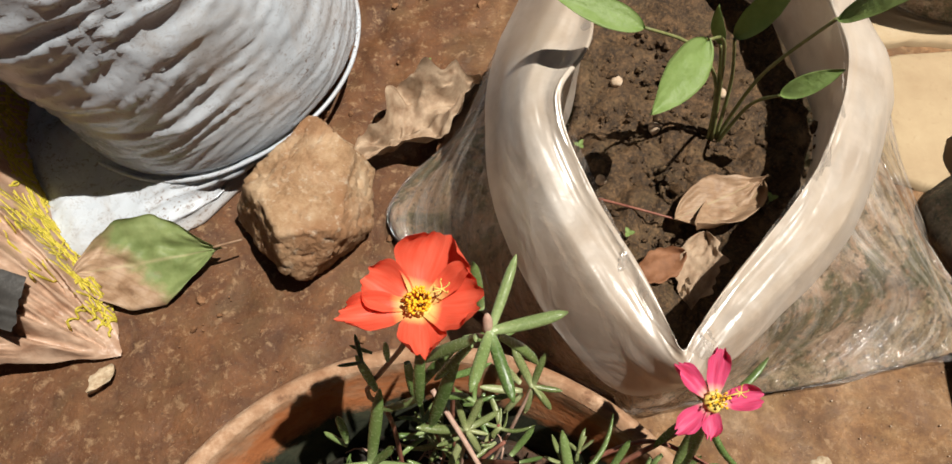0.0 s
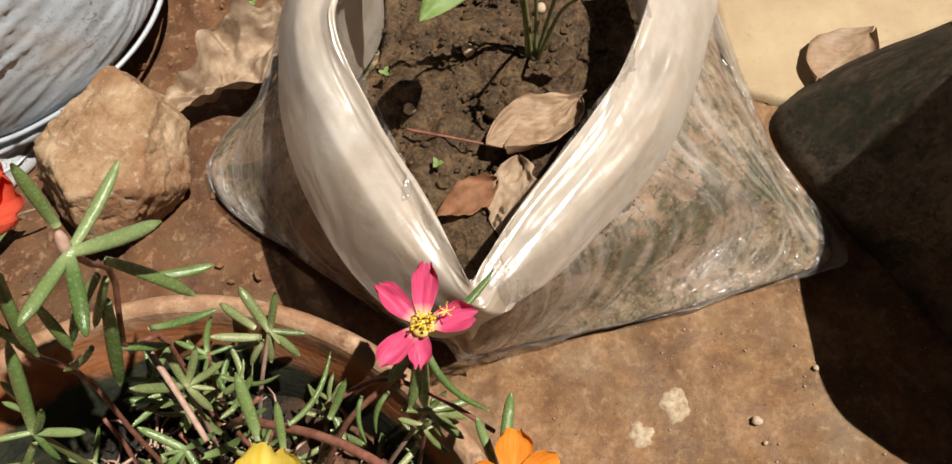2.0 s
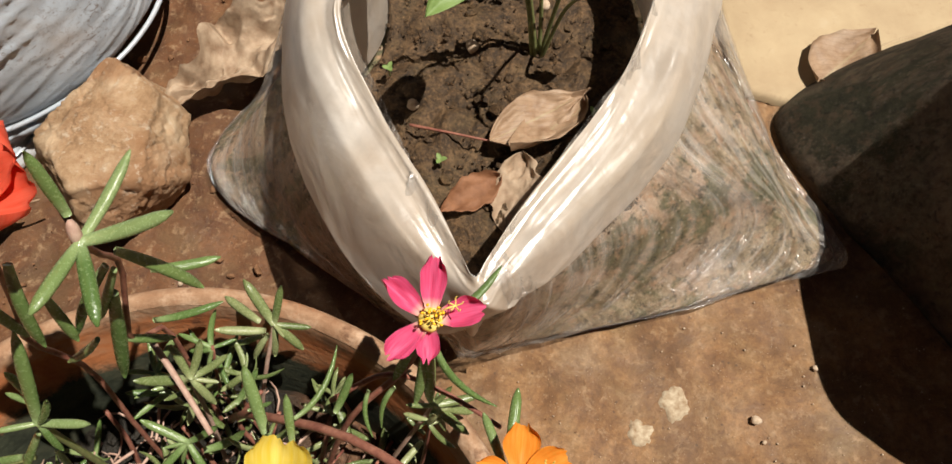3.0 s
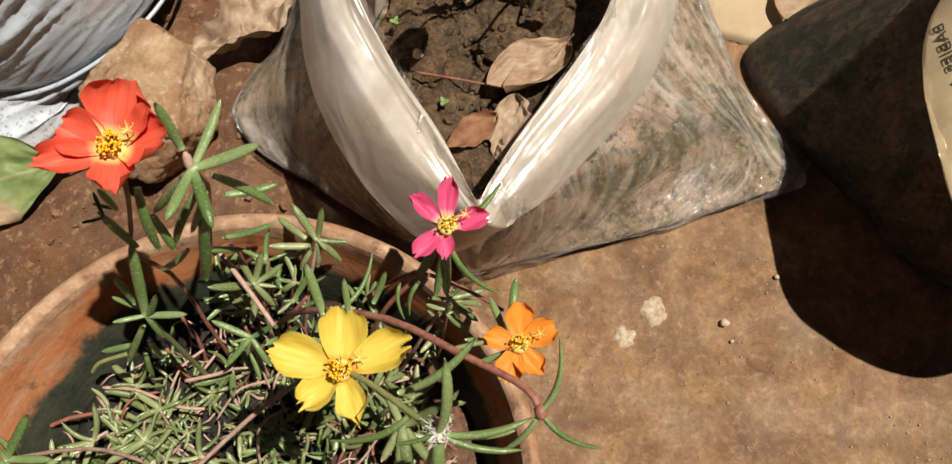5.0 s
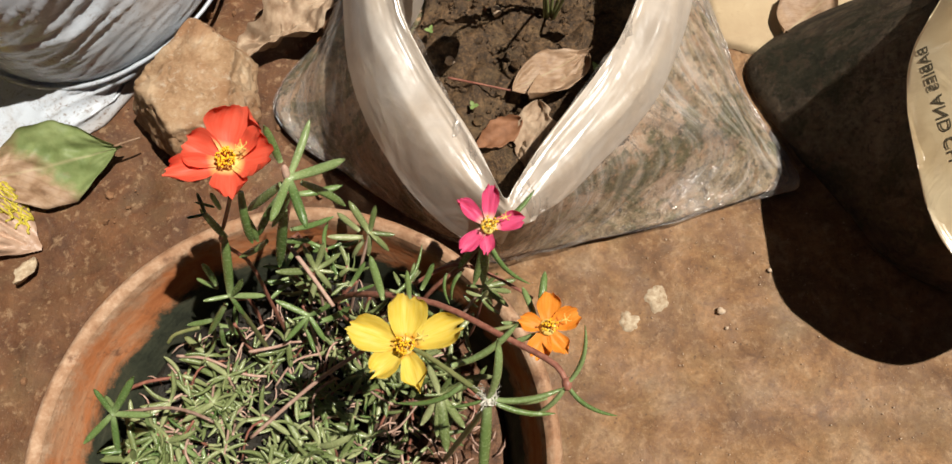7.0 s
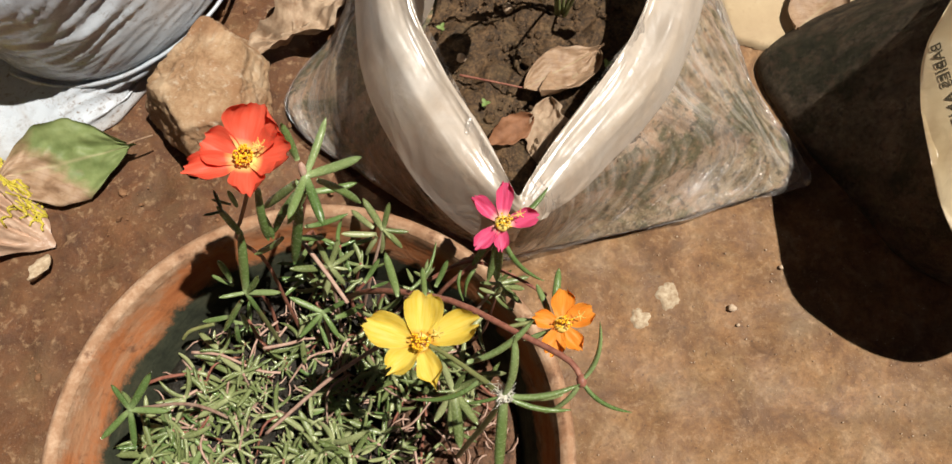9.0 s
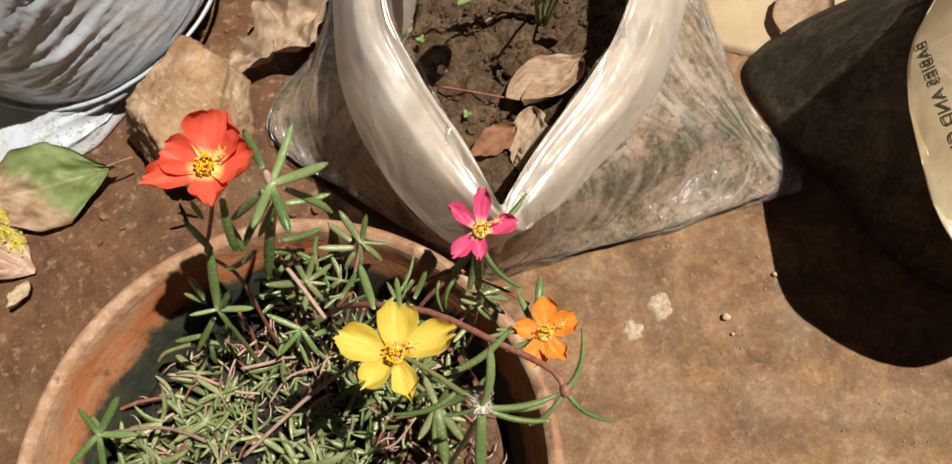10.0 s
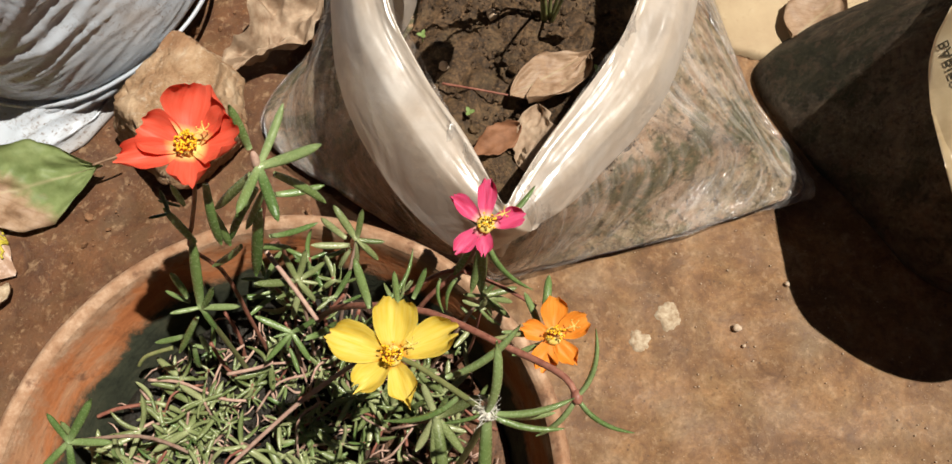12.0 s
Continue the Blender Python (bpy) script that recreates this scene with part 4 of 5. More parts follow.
fallen_leaf("dry_leaf", leaf_blade("dry_leaf", 0.044, 0.024, CRUMPLED, 9, 0.2, 0.1, 0.16, 0.45, n=36, across=20), pose(0.1785, 0.267, 0.103, -4, 14, 163), "ragged greyish dry leaf with a torn tip")
fallen_leaf("dry_leaf", leaf_blade("dry_leaf", 0.035, 0.017, RUSTY_LEAF, 12, 0.2, 0.2, 0.14, 0.2), pose(0.166, 0.257, 0.101, 0, -10, 120), "small rusty dry leaf on dark soil")
fallen_leaf("dry_leaf", leaf_blade("dry_leaf", 0.055, 0.045, BROWN_LEAF, 15, 0.2, 0.12, 0.06, 0.08), pose(0.385, 0.357, 0.010, 4, -6, -55), "pale tan dry leaf lying on cream paving")


def crumpled_leaf():
    """A big dead leaf, folded along its rib, twisted and torn, with one lobe curled over the other."""
    me = leaf_blade("crumpled_leaf", 0.110, 0.056, CRUMPLED, 31, 0.12, 0.10, 0.10, 0.30, n=80, across=50)
    for v in me.vertices:
        p = v.co.copy()
        fold = 1 - min(1, 2 * abs(noise3(p.x * 34 + p.y * 16, p.y * 24 - p.x * 8, 3)))
        fine = 1 - min(1, 2 * abs(noise3(p.x * 80, p.y * 70, 8)))
        twist = 1.5 * math.sin(p.y * 48 + 0.6)
        x = p.x * (1 + 0.3 * noise3(p.y * 45, 2, 6))
        v.co.x = x * math.cos(twist * 0.6) + 0.006 * noise3(p.y * 30, 5, 1)
        v.co.z = max(0.0, p.z + 0.012 * fold + 0.005 * fine + abs(x) * math.sin(abs(twist)) * 0.9)
    fallen_leaf("crumpled_leaf", me, pose(0.058, 0.432, 0.004, 0, 0, 128), "large crumpled tan dead leaf on soil beside the bag",
                [(0, 0.004, 0.012), (0.003, -0.010, 0.009), (0.002, -0.024, 0.003)], CRUMPLED)


crumpled_leaf()


def rubbish():
    """The gathered end of an old woven sack: pleats run out of a pinched corner, and a yellow net hem follows its edge."""
    t = thing("torn_wrapper", (-0.26, 0.27, 0), "crumpled tan woven plastic sack end with yellow netting", "rubbish")
    pinch = Vector((-0.169, 0.234, 0.0))

    def hem(f):
        """The hem from the pinched corner up along the sack's side."""
        y = 0.236 + 0.215 * f
        x = float(np.interp(y, (0.236, 0.250, 0.275, 0.298, 0.338, 0.384, 0.45), (-0.170, -0.176, -0.187, -0.209, -0.239, -0.258, -0.275)))
        return x + 0.003 * noise3(y * 60, 1, 2), y

    def height(x, y, off):
        """off: how far from the hem."""
        r = math.hypot(x - pinch.x, y - pinch.y)
        a = math.atan2(y - pinch.y, pinch.x - x)
        fold = (1 - min(1, 2 * abs(noise3(a * 4.6, r * 14, 4)))) ** 1.2
        fine = (1 - min(1, 2 * abs(noise3(a * 9, r * 26, 9)))) ** 1.4
        crush = (1 - min(1, 2 * abs(noise3(x * 60, y * 60, 6)))) ** 1.5
        rise = 0.042 * min(1, off / 0.05) ** 0.6 * min(1, r / 0.09)
        return 0.0015 + rise + min(1, r / 0.06) * min(1, 0.25 + off / 0.02) * (0.026 * fold + 0.010 * fine + 0.005 * crush)

    n, m = 170, 120
    verts = []
    for i in range(n):
        f = -0.22 + 1.22 * i / (n - 1)
        for k in range(m):
            g = k / (m - 1)
            if f >= 0:
                x0, y0 = hem(f)
            else:
                x0, y0 = pinch.x + 0.16 * f / 0.22 * 1.0, pinch.y + 0.032 * f / 0.22 + 0.002 * noise3(f * 40, 3, 1)
            x, y = x0 - 0.16 * g * (1.0 if f >= 0 else 1 + f / 0.22 * 0.9), y0 + 0.02 * g
            verts.append((x, y, height(x, y, 0.16 * g * (1 if f >= 0 else 0.7) + (0.0 if f >= 0 else -f * 0.05))))
    part("sheet", mesh("sheet", verts, grid_faces(n, m), WRAPPER), t)
    rnd = random.Random(5)
    for k in range(190):
        f0 = rnd.uniform(0.04, 0.92)
        off = abs(rnd.gauss(0.003, 0.010))
        long = rnd.uniform(0.03, 0.10)
        lean = rnd.choice((0.0, 0.0, 1.0, -1.0)) * 0.010
        pts = []
        for q in np.linspace(0, 1, 7):
            x, y = hem(min(1.0, f0 + long * q))
            d = max(0.0, off + lean * (q - 0.5) + 0.0015 * noise3(k, q * 3, 2))
            pts.append((x - d, y, height(x - d, y, d) + 0.0012))
        part("strand", tube("strand", pts, [0.0009, 0.0007], NET, 12, 5), t, "thin yellow net strand")
    rows = []
    for i in range(12):
        for k in range(10):
            x, y = -0.209 - 0.05 * k / 9, 0.230 + 0.034 * i / 11 + 0.012 * k / 9
            x0 = float(np.interp(y, (0.236, 0.250, 0.275, 0.298, 0.338), (-0.170, -0.176, -0.187, -0.209, -0.239)))
            rows.append((x, y, 0.052 + 0.2 * height(x, y, max(0.0, x0 - x))))
    part("dark_patch", mesh("dark_patch", rows, grid_faces(12, 10), DARK_PLASTIC), t, "dark grey plastic patch on the sack")
    fallen_leaf("paper_scrap", leaf_blade("paper_scrap", 0.022, 0.012, CHALK, 44, 0.3, 0.3, 0.2, 0.4, n=10, across=6), pose(-0.172, 0.226, 0.004, 5, 8, 150), "small white torn scrap on the soil")


rubbish()


def pale_patch(x, y, r, seed):
    n = 40
    verts, faces = [(x, y, 0.0006)], []
    for i in (0.55, 0.85, 1.0):
        for k in range(n):
            a = 2 * math.pi * k / n
            q = r * i * (1 + 0.4 * noise3(math.cos(a) * 1.5, math.sin(a) * 1.5, seed) + 0.25 * noise3(math.cos(a) * 5, math.sin(a) * 5, seed))
            verts.append((x + q * math.cos(a), y + q * math.sin(a), 0.0006 - 0.0002 * i if i < 1 else -0.002))
    faces = [(0, 1 + k, 1 + (k + 1) % n) for k in range(n)]
    faces += [tuple(1 + v for v in reversed(f)) for f in grid_faces(3, n, True)]
    solo("mortar_spot", mesh("mortar_spot", verts, faces, CHALK), "pale flattened mortar splash on dirty cement", "splash", "mortar splashes")


pale_patch(0.236, 0.147, 0.0072, 2)
pale_patch(0.258, 0.162, 0.0092, 6)
for k, (x, y, r) in enumerate(((0.300, 0.149, 0.0032), (0.302, 0.137, 0.0014), (-0.02, 0.255, 0.002), (0.34, 0.175, 0.0018))):
    solo("pebble", blob("pebble", (r, r * 0.8, r * 0.75), PEBBLE, 50 + k, 0.3, 2), "small rounded tan pebble lying on the ground", "pebble", "pebbles", m=pose(x, y, r * 0.4, 0, 0, 40 * k))
for k, (x, y, z, r) in enumerate(((0.159, 0.337, 0.099, 0.0035), (0.126, 0.303, 0.099, 0.003), (0.14, 0.37, 0.099, 0.0035), (0.20, 0.36, 0.1, 0.003))):
    solo("pebble", blob("pebble", (r, r, r * 0.9), PEBBLE, 60 + k, 0.3, 2), "small pale grit stone on dark potting soil", "pebble", "pebbles", m=pose(x, y, z))


def clods():
    rnd = random.Random(11)
    kinds = [blob("clod", (1, 1, 0.7), CLOD, 70 + k, 0.5, 1) for k in range(4)]
    bits = []
    for _ in range(420):
        x, y = rnd.uniform(-0.34, 0.06), rnd.uniform(0.12, 0.60)
        r = 0.0006 + 0.0035 * rnd.random() ** 4
        if rnd.random() < 0.35:
            x, r = rnd.uniform(0.0, 0.6), 0.0004
        if x < 0.1 and y > 0.38:
            r *= 1.7
        bits.append((rnd.choice(kinds), pose(x, y, r * 0.2, rnd.uniform(0, 360), 0, rnd.uniform(0, 360)) @ Matrix.Scale(r, 4)))
    pale = [blob("grain", (1, 1, 0.7), PEBBLE, 90 + k, 0.4, 1) for k in range(3)]
    grains = []
    for _ in range(900):
        x, y = rnd.uniform(0.10, 0.50), rnd.uniform(-0.05, 0.25)
        r = 0.0002 + 0.0005 * rnd.random() ** 3
        grains.append((rnd.choice(pale), pose(x, y, 0, rnd.uniform(0, 360), 0, rnd.uniform(0, 360)) @ Matrix.Scale(r, 4)))
    solo("grit", joined("grit", grains, PEBBLE), "fine pale grit on the dirty cement", "grit", kind="stuff")
    solo("soil_crumbs", joined("soil_crumbs", bits, CLOD, False), "loose crumbs of brown soil scattered on the ground", "soil", kind="stuff")
    bits = []
    for _ in range(1100):
        a, d = rnd.uniform(0, 2 * math.pi), math.sqrt(rnd.random())
        x, y = BAG_MID[0] + 0.085 * d * math.cos(a), BAG_MID[1] + 0.10 * d * math.sin(a)
        r = 0.0007 + 0.0034 * rnd.random() ** 5
        bits.append((rnd.choice(kinds), pose(x, y, 0.0965, rnd.uniform(0, 360), 0, rnd.uniform(0, 360)) @ Matrix.Scale(r, 4)))
    solo("soil_crumbs", joined("soil_crumbs", bits, BAG_SOIL, False), "crumbs of dark soil and bark in the bag", "soil", kind="stuff")
    bits = []
    for _ in range(800):
        a, d = rnd.uniform(0, 2 * math.pi), math.sqrt(rnd.random())
        x, y = POT.x + 0.09 * d * math.cos(a), POT.y + 0.09 * d * math.sin(a)
        r = 0.0008 + 0.003 * rnd.random() ** 3
        bits.append((rnd.choice(kinds), pose(x, y, 0.1285, rnd.uniform(0, 360), 0, rnd.uniform(0, 360)) @ Matrix.Scale(r, 4)))
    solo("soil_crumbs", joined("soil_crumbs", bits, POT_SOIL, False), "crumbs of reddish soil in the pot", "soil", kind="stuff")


clods()


# ---- moss roses ----
def fleshy(name, bend, fat, material, n=9, sides=8):
    """One succulent leaf along +y, length 1: a tapered, slightly flattened finger that bends up."""
    verts, faces = [], []
    for i in range(n):
        v = i / (n - 1)
        r = fat * (0.35 + 0.65 * math.sin(math.pi * min(1, 0.12 + v * 0.75)) ** 0.8) * (1 - max(0, v - 0.8) ** 2 * 18)
        r = max(r, fat * 0.1)
        y, z = v * (1 - 0.2 * abs(bend) * v), bend * (v * v)
        for k in range(sides):
            a = 2 * math.pi * k / sides
            verts.append((r * math.cos(a), y, z + r * 0.72 * math.sin(a)))
    faces = grid_faces(n, sides, True) + [tuple(range(sides)), tuple(range((n - 1) * sides, n * sides))[::-1]]
    return mesh(name, verts, faces, material)


BENDS = (-0.45, -0.2, 0.0, 0.15, 0.32, 0.5, 0.8)
LEAVES = [fleshy("leaf", b, 0.088, LEAF, 11, 10) for b in BENDS]
OLD_LEAVES = [fleshy("leaf", b, 0.098, LEAF_OLD, 9, 8) for b in BENDS]
SLIM_LEAVES = [fleshy("leaf", b, 0.062, LEAF, 11, 10) for b in BENDS]


def leaf(parent, base, tip, bend=3, kinds=LEAVES, up=(0, 0, 1)):
    """A leaf from base to tip; its tip lands there whatever the bend."""
    if kinds is LEAVES and (Vector(tip) - Vector(base)).length > 0.0215:
        kinds = SLIM_LEAVES
    me = kinds[bend]
    b = BENDS[bend]
    y, z = 1 - 0.2 * abs(b), b
    size = math.hypot(y, z)
    turn = Matrix.Rotation(-math.atan2(z, y), 4, "X") @ Matrix.Scale(1 / size, 4)
    return part("leaf", me, parent, m=aim(base, tip, up) @ turn)


def petal(name, width, material, notch, belly, curl, seed, point=0.0, n=20, across=16):
    """A petal of length 1 along +y from the flower's middle: narrow foot, broad end, pointed or notched, softly waved and cupped."""
    verts, uvs = [], []
    for i in range(n + 1):
        v = i / n
        grow = min(1, v / 0.68)
        w = width * 0.5 * (0.20 + 0.80 * math.sin(grow * 1.571) ** 1.15)
        if v > 0.68:
            f = (v - 0.68) / 0.32
            w *= 1 - (0.30 + 0.62 * point) * f ** (2.6 - 1.4 * point)
        for k in range(across + 1):
            u = k / across * 2 - 1
            rag = 0.10 * noise3(u * 2.2, seed, 1) + 0.05 * noise3(u * 7, seed, 5)
            y = v * (1 - 0.13 * u * u * v ** 2 - notch * math.exp(-((u - 0.15) / 0.22) ** 2) * v ** 5 + rag * v ** 4)
            z = belly * (v * v - v) + curl * width * u * u * min(1, v * 1.6) + 0.12 * v * noise3(u * 1.5, v * 2.0, seed) + 0.04 * v * noise3(u * 5, v * 3, seed)
            verts.append((u * w * (1 + 0.1 * noise3(v * 4, u * 0.7, seed)), y, z))
            uvs.append((k / across, v))
    o = len(verts)
    f = grid_faces(n + 1, across + 1)
    verts += [(x, y, z - 0.012) for x, y, z in verts]
    return mesh(name, verts, f + [tuple(o + i for i in reversed(q)) for q in f], material, uvs * 2)


def flower(parent, at, petals, material, label, tilt=(0, 0), curl=0.1, stamens=34, filament=FILAMENT, anther=ANTHER, seed=0, notch=0.12, spread=0.0034):
    """petals: rows of (reach of the tip in millimetres, x, y and z from the flower's middle; width to length; pointedness)."""
    rnd = random.Random(seed)
    at = Vector(at)
    place = Matrix.Translation(at) @ pose(0, 0, 0, tilt[0], tilt[1], 0)
    face = place.to_3x3() @ Vector((0, 0, 1))
    eye = blob("flower_base", (0.0034, 0.0034, 0.0018), EYE, seed, 0.1, 2)
    fl = part("flower", eye, parent, label, m=place @ pose(0, 0, 0.0002))
    for k, (dx, dy, dz, wide, point) in enumerate(petals):
        me = petal("petal", wide, material, 0.0 if point > 0.6 else notch * rnd.uniform(0.5, 1.5), 0.32, curl, seed * 10 + k, point)
        tip = at + Vector((dx, dy, dz)) / 1000
        part("petal", me, fl, m=aim(at + face * 0.0005 * (k % 2), tip, face + Vector((rnd.uniform(-0.15, 0.15), rnd.uniform(-0.15, 0.15), 0))))
    rods, heads = [], []
    for k in range(stamens):
        a = rnd.uniform(0, 2 * math.pi)
        d = spread * math.sqrt(rnd.random())
        top = Vector((d * math.cos(a), d * math.sin(a), 0.0052 + rnd.uniform(-0.0018, 0.0008)))
        foot = Vector((0.35 * d * math.cos(a), 0.35 * d * math.sin(a), 0.0006))
        rods.append((tube("rod", [foot, (foot + top) / 2 + Vector((0, 0, 0.0003)), top], [0.00016, 0.00012], filament, 4, 4), Matrix()))
        heads.append((blob("head", (0.00058, 0.00040, 0.00040), anther, k, 0.2, 1), Matrix.Translation(top) @ pose(0, 0, 0, rnd.uniform(0, 90), 0, rnd.uniform(0, 360))))
    part("filament_tuft", joined("filament_tuft", rods, filament), fl, "fine reddish filaments", m=place)
    part("pollen_tuft", joined("pollen_tuft", heads, anther), fl, "yellow tuft of anthers", m=place)
    arms = []
    for k in range(5):
        a = 2 * math.pi * k / 5 + seed
        o = Vector((0.0055 + 0.0006, 0.002, 0.0062))
        e = o + Vector((0.0018 * math.cos(a), 0.0018 * math.sin(a), 0.0006))
        arms.append((tube("arm", [(0.0012, 0.0006, 0.003), (0.0035, 0.0014, 0.0058), o, e, e + Vector((0.0003, 0.0004, 0.0007))], [0.00022, 0.0002, 0.00018], EYE, 9, 4), Matrix()))
    part("style", joined("style", arms, EYE), fl, "branched pale style", m=place)
    return fl


def moss_rose(label, root):
    return thing("moss_rose", root, label, "flower plant", "moss roses in the pot")


def stem(parent, pts, r=0.0011, material=STEM_RED, n=18, r2=None):
    return part("stem", tube("stem", pts, [r, r2 or r * 0.8], material, n, 8), parent)


def rosette(holder, at, count, size, seed, kinds=LEAVES, lift=0.35, axis=(0, 0, 1)):
    """A whorl of leaves round the end of a shoot."""
    rnd = random.Random(seed)
    z = Vector(axis).normalized()
    x = z.orthogonal().normalized()
    y = z.cross(x)
    turn = rnd.uniform(0, 6.28)
    for k in range(count):
        a = turn + 2.4 * k + rnd.uniform(-0.5, 0.5)
        up = lift + rnd.uniform(-0.4, 0.45) + (0.6 if k % 4 == 0 else 0)
        d = (x * math.cos(a) + y * math.sin(a) + z * up).normalized()
        long = size * rnd.uniform(0.5, 1.2)
        base = Vector(at) - z * rnd.uniform(0, 0.003)
        leaf(holder, base, base + d * long, rnd.choice((0, 1, 2, 3, 4, 4, 5, 5)), kinds, z * 0.7 + x * rnd.uniform(-1, 1) + y * rnd.uniform(-1, 1))


# red plant
red = moss_rose("moss rose with an open coral red flower and fleshy leaves", (0.012, 0.135, 0.128))


def leaves(holder, kinds, rows):
    """rows: foot, tip, kind of bend and, where it matters, the side to which the leaf bends."""
    for foot, tip, b, *up in rows:
        leaf(holder, foot, tip, b, kinds, up[0] if up else (0, 0, 1))


s1 = stem(red, [(0.030, 0.128, 0.126), (0.031, 0.137, 0.17), (0.030, 0.147, 0.205), (0.0260, 0.1480, 0.2320), (0.0330, 0.1490, 0.2520), (0.0420, 0.1490, 0.2760), (0.0485, 0.1505, 0.2985)], 0.0009)
s2 = stem(red, [(0.050, 0.140, 0.128), (0.050, 0.152, 0.17), (0.0515, 0.158, 0.205), (0.0490, 0.1490, 0.2220), (0.0590, 0.1570, 0.2560), (0.0640, 0.1510, 0.2780), (0.0656, 0.1482, 0.2890)], 0.0009)
s3 = stem(red, [(0.022, 0.118, 0.127), (0.024, 0.122, 0.16), (0.0273, 0.1278, 0.2239)], 0.0012, STEM_GREEN)
leaves(s2, LEAVES, (
    ((0.0656, 0.1482, 0.2904), (0.0726, 0.1701, 0.2885), 3), ((0.0656, 0.1482, 0.2904), (0.0850, 0.1519, 0.2938), 3), ((0.0676, 0.1511, 0.2790), (0.0793, 0.1502, 0.2560), 1),
    ((0.0656, 0.1482, 0.2904), (0.0713, 0.1301, 0.2906), 2), ((0.0656, 0.1482, 0.2904), (0.0610, 0.1313, 0.2960), 2), ((0.0634, 0.1535, 0.2923), (0.0618, 0.1594, 0.3078), 2),
    ((0.0567, 0.1660, 0.2327), (0.0742, 0.1701, 0.2282), 4), ((0.0484, 0.1603, 0.2066), (0.0652, 0.1692, 0.1945), 4), ((0.0570, 0.1560, 0.2600), (0.0421, 0.1468, 0.2388), 1),
    ((0.0620, 0.1480, 0.2860), (0.0440, 0.1490, 0.2620), 2), ((0.0550, 0.1530, 0.2500), (0.0450, 0.1410, 0.2150), 2), ((0.0440, 0.1470, 0.2320), (0.0280, 0.1470, 0.2140), 3),
    ((0.0480, 0.1490, 0.2260), (0.0580, 0.1520, 0.2140), 3), ((0.0600, 0.1540, 0.2620), (0.0480, 0.1500, 0.2400), 2),
))
leaves(s1, LEAVES, (
    ((0.0478, 0.1477, 0.2835), (0.0456, 0.1369, 0.2600), 1), ((0.0410, 0.1510, 0.2550), (0.0420, 0.1450, 0.2380), 2), ((0.0300, 0.1470, 0.2400), (0.0270, 0.1510, 0.2620), 1),
    ((0.0290, 0.1490, 0.2620), (0.0270, 0.1560, 0.2660), 2), ((0.0290, 0.1490, 0.2620), (0.0220, 0.1480, 0.2620), 3), ((0.0310, 0.1530, 0.2580), (0.0250, 0.1540, 0.2620), 2),
    ((0.0380, 0.1460, 0.2740), (0.0390, 0.1460, 0.2880), 2),
))
leaves(s3, LEAVES, (
    ((0.0273, 0.1278, 0.2239), (0.0330, 0.1440, 0.2520), 2), ((0.0273, 0.1278, 0.2239), (0.0170, 0.1260, 0.2260), 2), ((0.0273, 0.1278, 0.2239), (0.0420, 0.1260, 0.2260), 2),
    ((0.0273, 0.1278, 0.2239), (0.0300, 0.1220, 0.2140), 1), ((0.0230, 0.1270, 0.2150), (0.0100, 0.1190, 0.1960), 2), ((0.0150, 0.1230, 0.2050), (0.0020, 0.1230, 0.2000), 3),
    ((0.0273, 0.1278, 0.2239), (0.0360, 0.1300, 0.2380), 3), ((0.0160, 0.1380, 0.2060), (0.0150, 0.1430, 0.2220), 3), ((0.0150, 0.1380, 0.2000), (0.0080, 0.1410, 0.2080), 3),
    ((0.0120, 0.1240, 0.1850), (0.0100, 0.1180, 0.1720), 1), ((0.0160, 0.1270, 0.1900), (0.0150, 0.1230, 0.1760), 2),
))
part("bud", blob("bud", (0.0014, 0.0014, 0.0036), STEM_PINK, 8, 0.1, 2), s2, "small closed brownish bud", m=pose(0.0650, 0.1495, 0.2915, -30, 0, 0))
flower(red, (0.0485, 0.1515, 0.2995), ((6.6, 15.6, 8.0, 1.0, 0.20), (-13.4, 6.6, 4.0, 0.82, 0.10), (-18.6, -4.6, 5.5, 0.50, 0.25), (1.6, -14.2, 3.5, 0.80, 0.35), (15.6, -0.6, 6.0, 1.02, 0.05)), RED, "open coral red flower with a yellow eye", (3, -2), 0.30, 64, seed=3, spread=0.0034, notch=0.05)

# yellow plant
yellow = moss_rose("moss rose with an open yellow flower on a bent stalk", (0.105, 0.060, 0.128))
YN = (0.1255, 0.072, 0.277)
y1 = stem(yellow, [(0.105, 0.060, 0.126), (0.112, 0.063, 0.19), (0.121, 0.068, 0.245), YN], 0.0013, STEM_GREEN)
y2 = stem(yellow, [YN, (0.117, 0.080, 0.272), (0.107, 0.089, 0.266), (0.100, 0.094, 0.262)], 0.0010, STEM_GREEN)
for base, tip, b in ((YN, (0.150, 0.073, 0.280), 4), (YN, (0.147, 0.066, 0.272), 4), (YN, (0.122, 0.048, 0.250), 2), (YN, (0.1295, 0.087, 0.298), 4), (YN, (0.113, 0.071, 0.272), 3), (YN, (0.146, 0.072, 0.262), 3)):
    leaf(y1, base, tip, b, SLIM_LEAVES, (-0.4, 1, 0.2))
for base, tip, b in (((0.119, 0.079, 0.272), (0.095, 0.075, 0.262), 5), ((0.115, 0.086, 0.262), (0.138, 0.096, 0.277), 4)):
    leaf(y1, base, tip, b, SLIM_LEAVES, (0, 1, 0.3))
rnd = random.Random(4)
